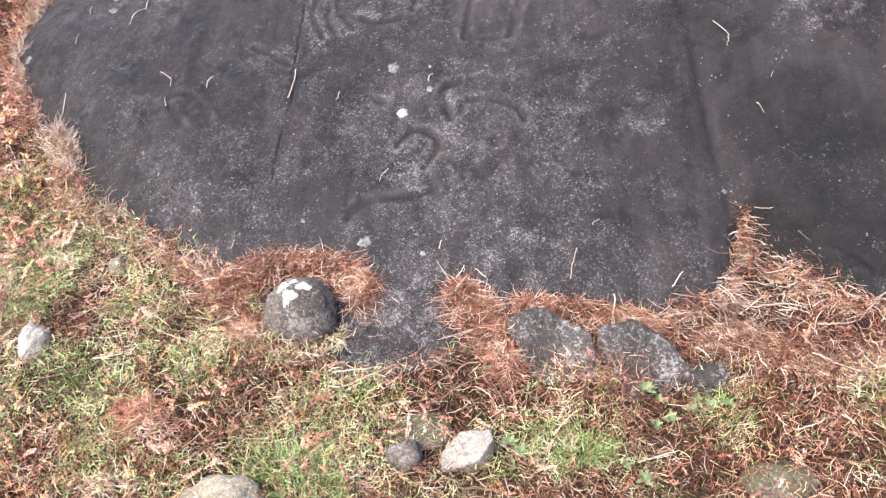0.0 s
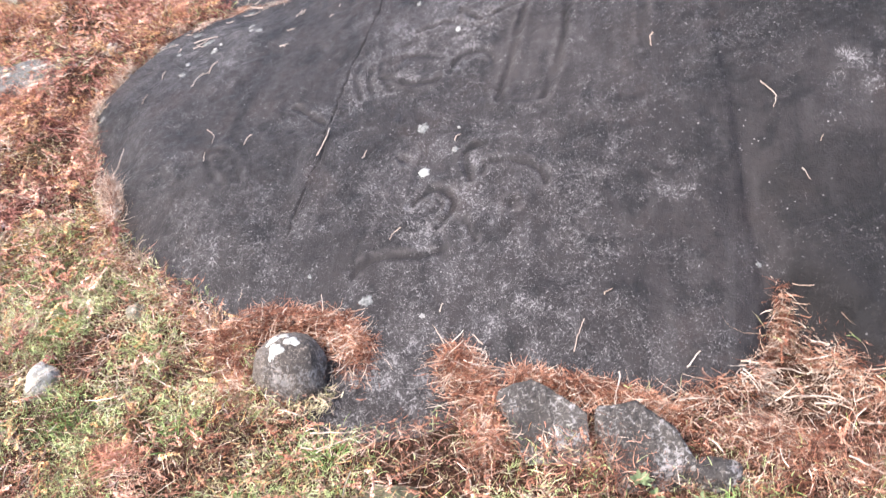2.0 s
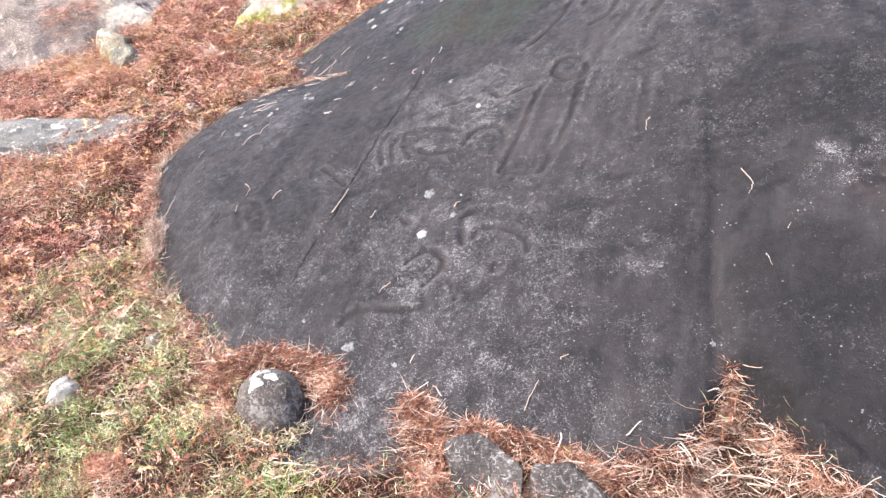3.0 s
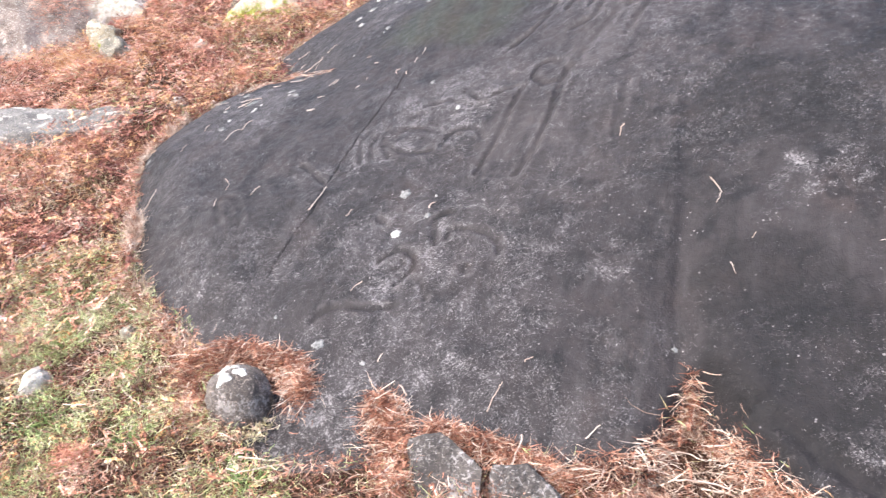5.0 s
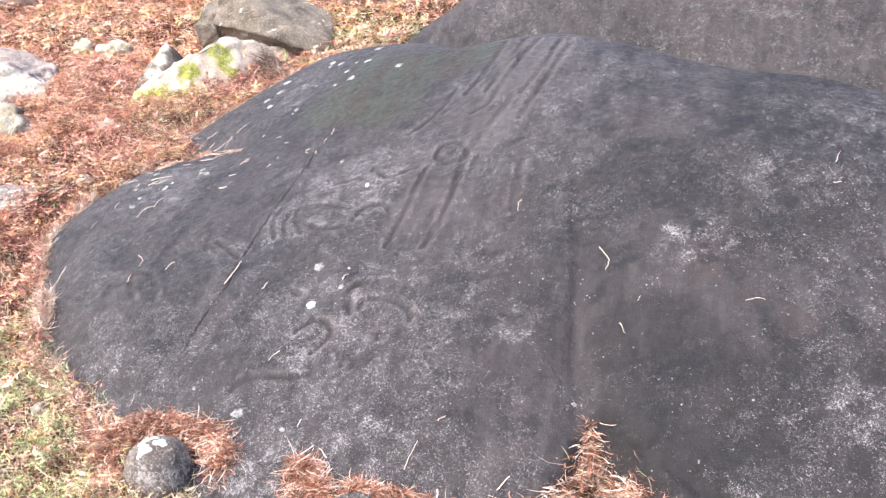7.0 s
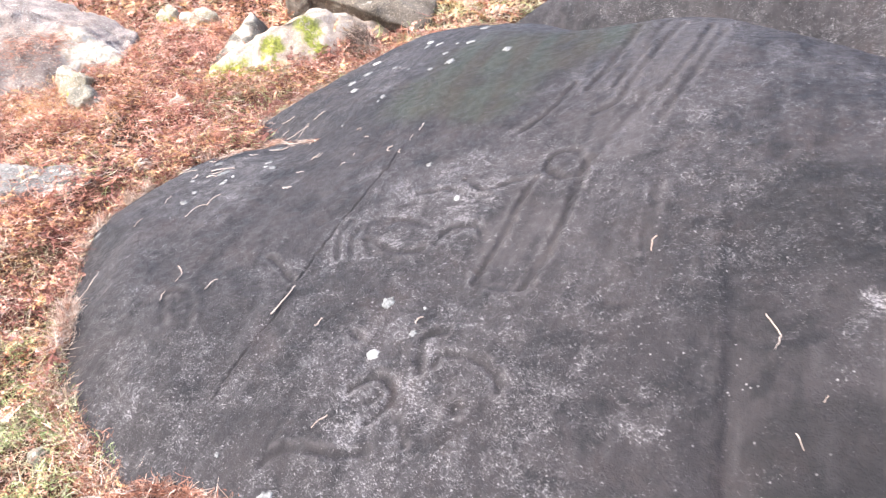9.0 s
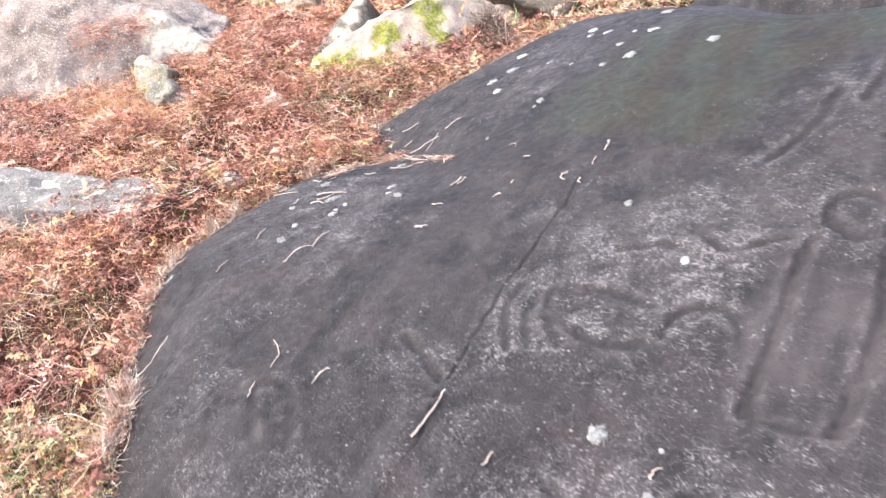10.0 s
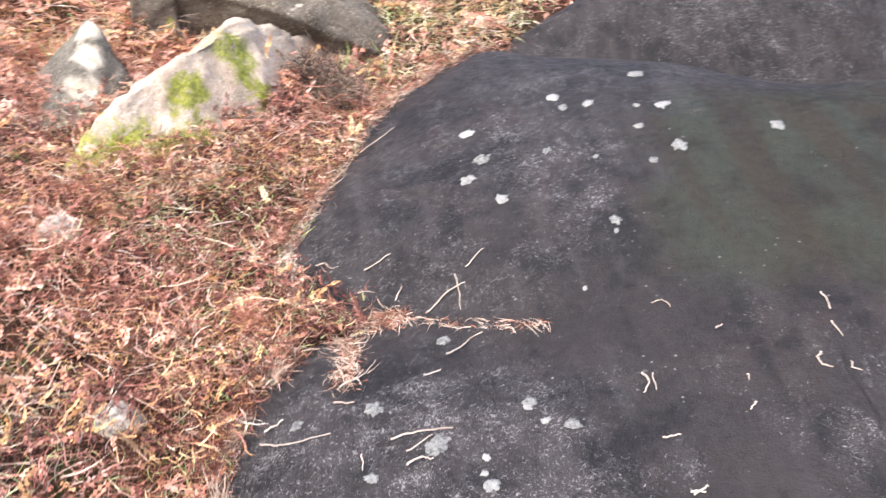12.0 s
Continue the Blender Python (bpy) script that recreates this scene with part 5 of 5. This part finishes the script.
heap([(0.62, 1.52), (0.71, 1.545), (0.785, 1.61), (0.825, 1.69), (0.845, 1.75)], 0.026, 0.026, 1200, 226, 0.9)
heap([(0.80, 1.56), (0.88, 1.60), (0.96, 1.57)], 0.05, 0.02, 160, 227, 1.4, 0.10, BRUSH, "loose web of pale stalks over the cleft of the rock")
heap([(0.66, 1.50), (0.78, 1.47), (0.92, 1.43), (1.10, 1.37), (1.3, 1.31)], 0.06, 0.035, 1300, 207, 0.3, 0.12)
heap([(0.68, 1.50), (0.80, 1.48), (0.94, 1.44), (1.12, 1.38), (1.35, 1.31)], 0.07, 0.04, 1800, 215, 0.22, 0.12, UMBER, "tangle of brown bracken stems against the rock")
heap([(-1.25, 2.27), (-1.20, 2.20), (-1.15, 2.10)], 0.025, 0.07, 550, 208, 1.6, 0.5)
heap([(-1.42, 3.565), (-1.32, 3.565), (-1.22, 3.54)], 0.035, 0.018, 1100, 209, 0.5, 0.05, label="dead bracken washed into the notch of the rock")
heap([(-1.22, 3.54), (-1.13, 3.49), (-1.02, 3.425), (-0.93, 3.39)], 0.016, 0.006, 130, 214, 1.2, 0.02, label="thin line of dead bracken in the notch of the rock", stray=0.9)
heap([(-1.34, 3.51), (-1.33, 3.42), (-1.35, 3.31)], 0.030, 0.010, 380, 210, 1.0, 0.045, label="thin drift of dead bracken on the rock", stray=1.5)
heap([(-1.42, 4.80), (-1.37, 4.70), (-1.28, 4.64)], 0.07, 0.13, 900, 211, 0.15, 0.42, WOOD, "tangle of grey-brown dry stems beside the mossy boulder", 2.6)
heap([(-0.66, 1.72), (-0.80, 1.81), (-0.98, 1.92), (-1.12, 2.02), (-1.26, 2.17)], 0.045, 0.06, 1500, 216, 0.5, 0.3)
heap([(-1.42, 2.42), (-1.55, 2.62), (-1.63, 2.85), (-1.62, 3.10), (-1.56, 3.32), (-1.46, 3.48)], 0.045, 0.06, 2600, 217, 0.15, 0.3)
heap([(-1.50, 3.86), (-1.39, 4.12), (-1.22, 4.48), (-0.98, 4.79), (-0.66, 5.07)], 0.045, 0.05, 1600, 218, 0.35, 0.3)
heap([(-1.13, 2.06), (-1.26, 2.22), (-1.41, 2.44), (-1.54, 2.65), (-1.60, 2.85), (-1.60, 3.08), (-1.54, 3.30)], 0.020, 0.03, 1700, 224, 0.4, 0.04, STRAW, "fringe of pale straw along the rim of the rock", 1.3, stray=0.45)
heap([(-1.42, 3.60), (-1.44, 3.74), (-1.46, 3.86), (-1.36, 4.10), (-1.20, 4.45), (-0.97, 4.77)], 0.020, 0.03, 1000, 225, 0.4, 0.04, STRAW, "fringe of pale straw along the rim of the rock", 1.3, stray=0.45)
for i, (x, y) in enumerate(((-1.19, 2.21), (-1.26, 2.30), (-1.53, 2.66), (-1.575, 2.80), (-1.60, 3.0), (-1.585, 3.10), (-1.50, 3.42), (-1.02, 1.99), (-0.70, 1.77))):
    heap([(x, y), (x + 0.02, y - 0.03)], 0.022, 0.03, 60, 240 + i, 1.8, 0.75, STRAW, "sprig of pale straw standing at the rim of the rock")
heap([(-0.50, 1.52), (-0.44, 1.46), (-0.37, 1.455), (-0.29, 1.48), (-0.26, 1.53)], 0.025, 0.035, 260, 219, 0.8, 0.4, SERE, "grass and litter at the foot of the round stone")
heap([(-3.25, 4.02), (-3.10, 4.10), (-3.0, 4.22)], 0.08, 0.03, 900, 220, 0.3, 0.12, ORANGE, "orange bracken caught on the broad boulder", 1.3, broad_boulder)
heap([(-2.9, 3.78), (-2.72, 3.78), (-2.55, 3.70)], 0.10, 0.06, 1500, 221, 0.4, 0.25, GOLD, "golden bracken at the foot of the boulder", 1.4)
heap([(-2.85, 2.92), (-2.5, 2.86), (-2.1, 2.95), (-1.9, 3.08)], 0.07, 0.06, 2200, 222, 0.3, 0.25, label="heap of rust-red bracken along the flat slab")
heap([(-2.15, 3.98), (-1.9, 4.04), (-1.72, 4.12), (-1.5, 4.32), (-1.36, 4.55)], 0.05, 0.07, 2000, 223, 0.3, 0.25, label="heap of rust-red bracken at the foot of the mossy boulder")
heap([(-1.56, 3.57), (-1.53, 3.58)], 0.05, 0.10, 700, 212, 0.0, 0.2, ORANGE, "tuft of bright orange bracken")
heap([(-0.78, 1.30), (-0.72, 1.28)], 0.07, 0.05, 700, 213, 0.0, 0.2, ORANGE, "tuft of orange bracken in the grass")


# ---- grass tufts and rosettes ----
def tuft(x, y, r, count, seed, tall=(0.03, 0.075)):
    rng = np.random.default_rng(seed)
    o = rng.normal(0, r * 0.45, (count, 2))
    z = float(soil(np.array([x]), np.array([y]))[0])
    base = np.stack([o[:, 0], o[:, 1], np.zeros(count)], 1)
    yaw = np.arctan2(o[:, 1], o[:, 0]) + rng.normal(0, 0.7, count)
    me = strand_mesh("grass_tuft", base, yaw, rng.normal(1.15, 0.25, count), rng.uniform(*tall, count), rng.uniform(0.0013, 0.0026, count), rng.normal(-0.9, 0.5, count), FRESH, rng.normal(0, 0.3, count), 4)
    ob = new("grass_tuft", me)
    ob.location = (x, y, z)
    return tagged(ob, "tuft of fresh green grass among dead bracken", "grass", "grass tufts", "stuff")


for i, (x, y, r, n) in enumerate(((-0.36, 1.12, 0.12, 620), (-0.28, 1.07, 0.10, 420), (0.35, 1.16, 0.065, 330), (0.27, 1.17, 0.05, 120), (-0.2, 1.34, 0.05, 110), (0.70, 1.26, 0.06, 110), (-0.31, 1.36, 0.05, 90), (1.08, 1.31, 0.05, 70), (-0.98, 1.9, 0.07, 160), (-1.12, 1.78, 0.1, 260), (-0.62, 1.38, 0.06, 90), (-0.95, 1.42, 0.09, 150))):
    tuft(x, y, r, n, 300 + i)


def rosette(x, y, r, leaves, seed):
    """A small plant of oval leaves that rise from one point."""
    rng = np.random.default_rng(seed)
    ob = tagged(new("rosette_plant"), "small rosette plant with rounded grey-green leaves", "plant", "rosette plants")
    ob.location = (x, y, float(soil(np.array([x]), np.array([y]))[0]) + 0.034)
    for i in range(leaves):
        a, ln = i * 2.4 + rng.normal(0, 0.35), r * rng.uniform(0.45, 0.9)
        rise, w = rng.uniform(0.3, 1.2), r * rng.uniform(0.18, 0.28)
        t = np.linspace(0, 1, 6)
        out = ln * t * math.cos(rise)
        up = ln * t * math.sin(rise) - 0.25 * ln * t * t
        half = w * 0.5 * np.sin(np.pi * np.clip(t * 0.9 + 0.1, 0, 1)) ** 0.7 + 0.0005
        v = []
        for s, h in ((-1, 0.0012), (0, -0.0008), (1, 0.0012)):
            v.append(np.stack([out * math.cos(a) - s * half * math.sin(a), out * math.sin(a) + s * half * math.cos(a), up + h], 1))
        v = np.concatenate(v)
        q = np.array([[c * 6 + k, c * 6 + k + 1, c * 6 + k + 7, c * 6 + k + 6] for c in (0, 1) for k in range(5)])
        part("leaf", mesh_from("leaf", v, [q], LEAF), ob)


for i, (x, y, r, n) in enumerate(((0.51, 1.315, 0.042, 17), (0.564, 1.24, 0.036, 14), (0.662, 1.269, 0.032, 12), (0.71, 1.275, 0.032, 12), (0.174, 1.179, 0.036, 15), (0.477, 1.09, 0.036, 14),
                                  (0.528, 1.225, 0.03, 12), (0.545, 1.29, 0.03, 12), (0.615, 1.25, 0.03, 11), (0.20, 1.15, 0.03, 11), (0.44, 1.12, 0.03, 11), (0.64, 1.29, 0.026, 10))):
    rosette(x, y, r, n, i + 1)
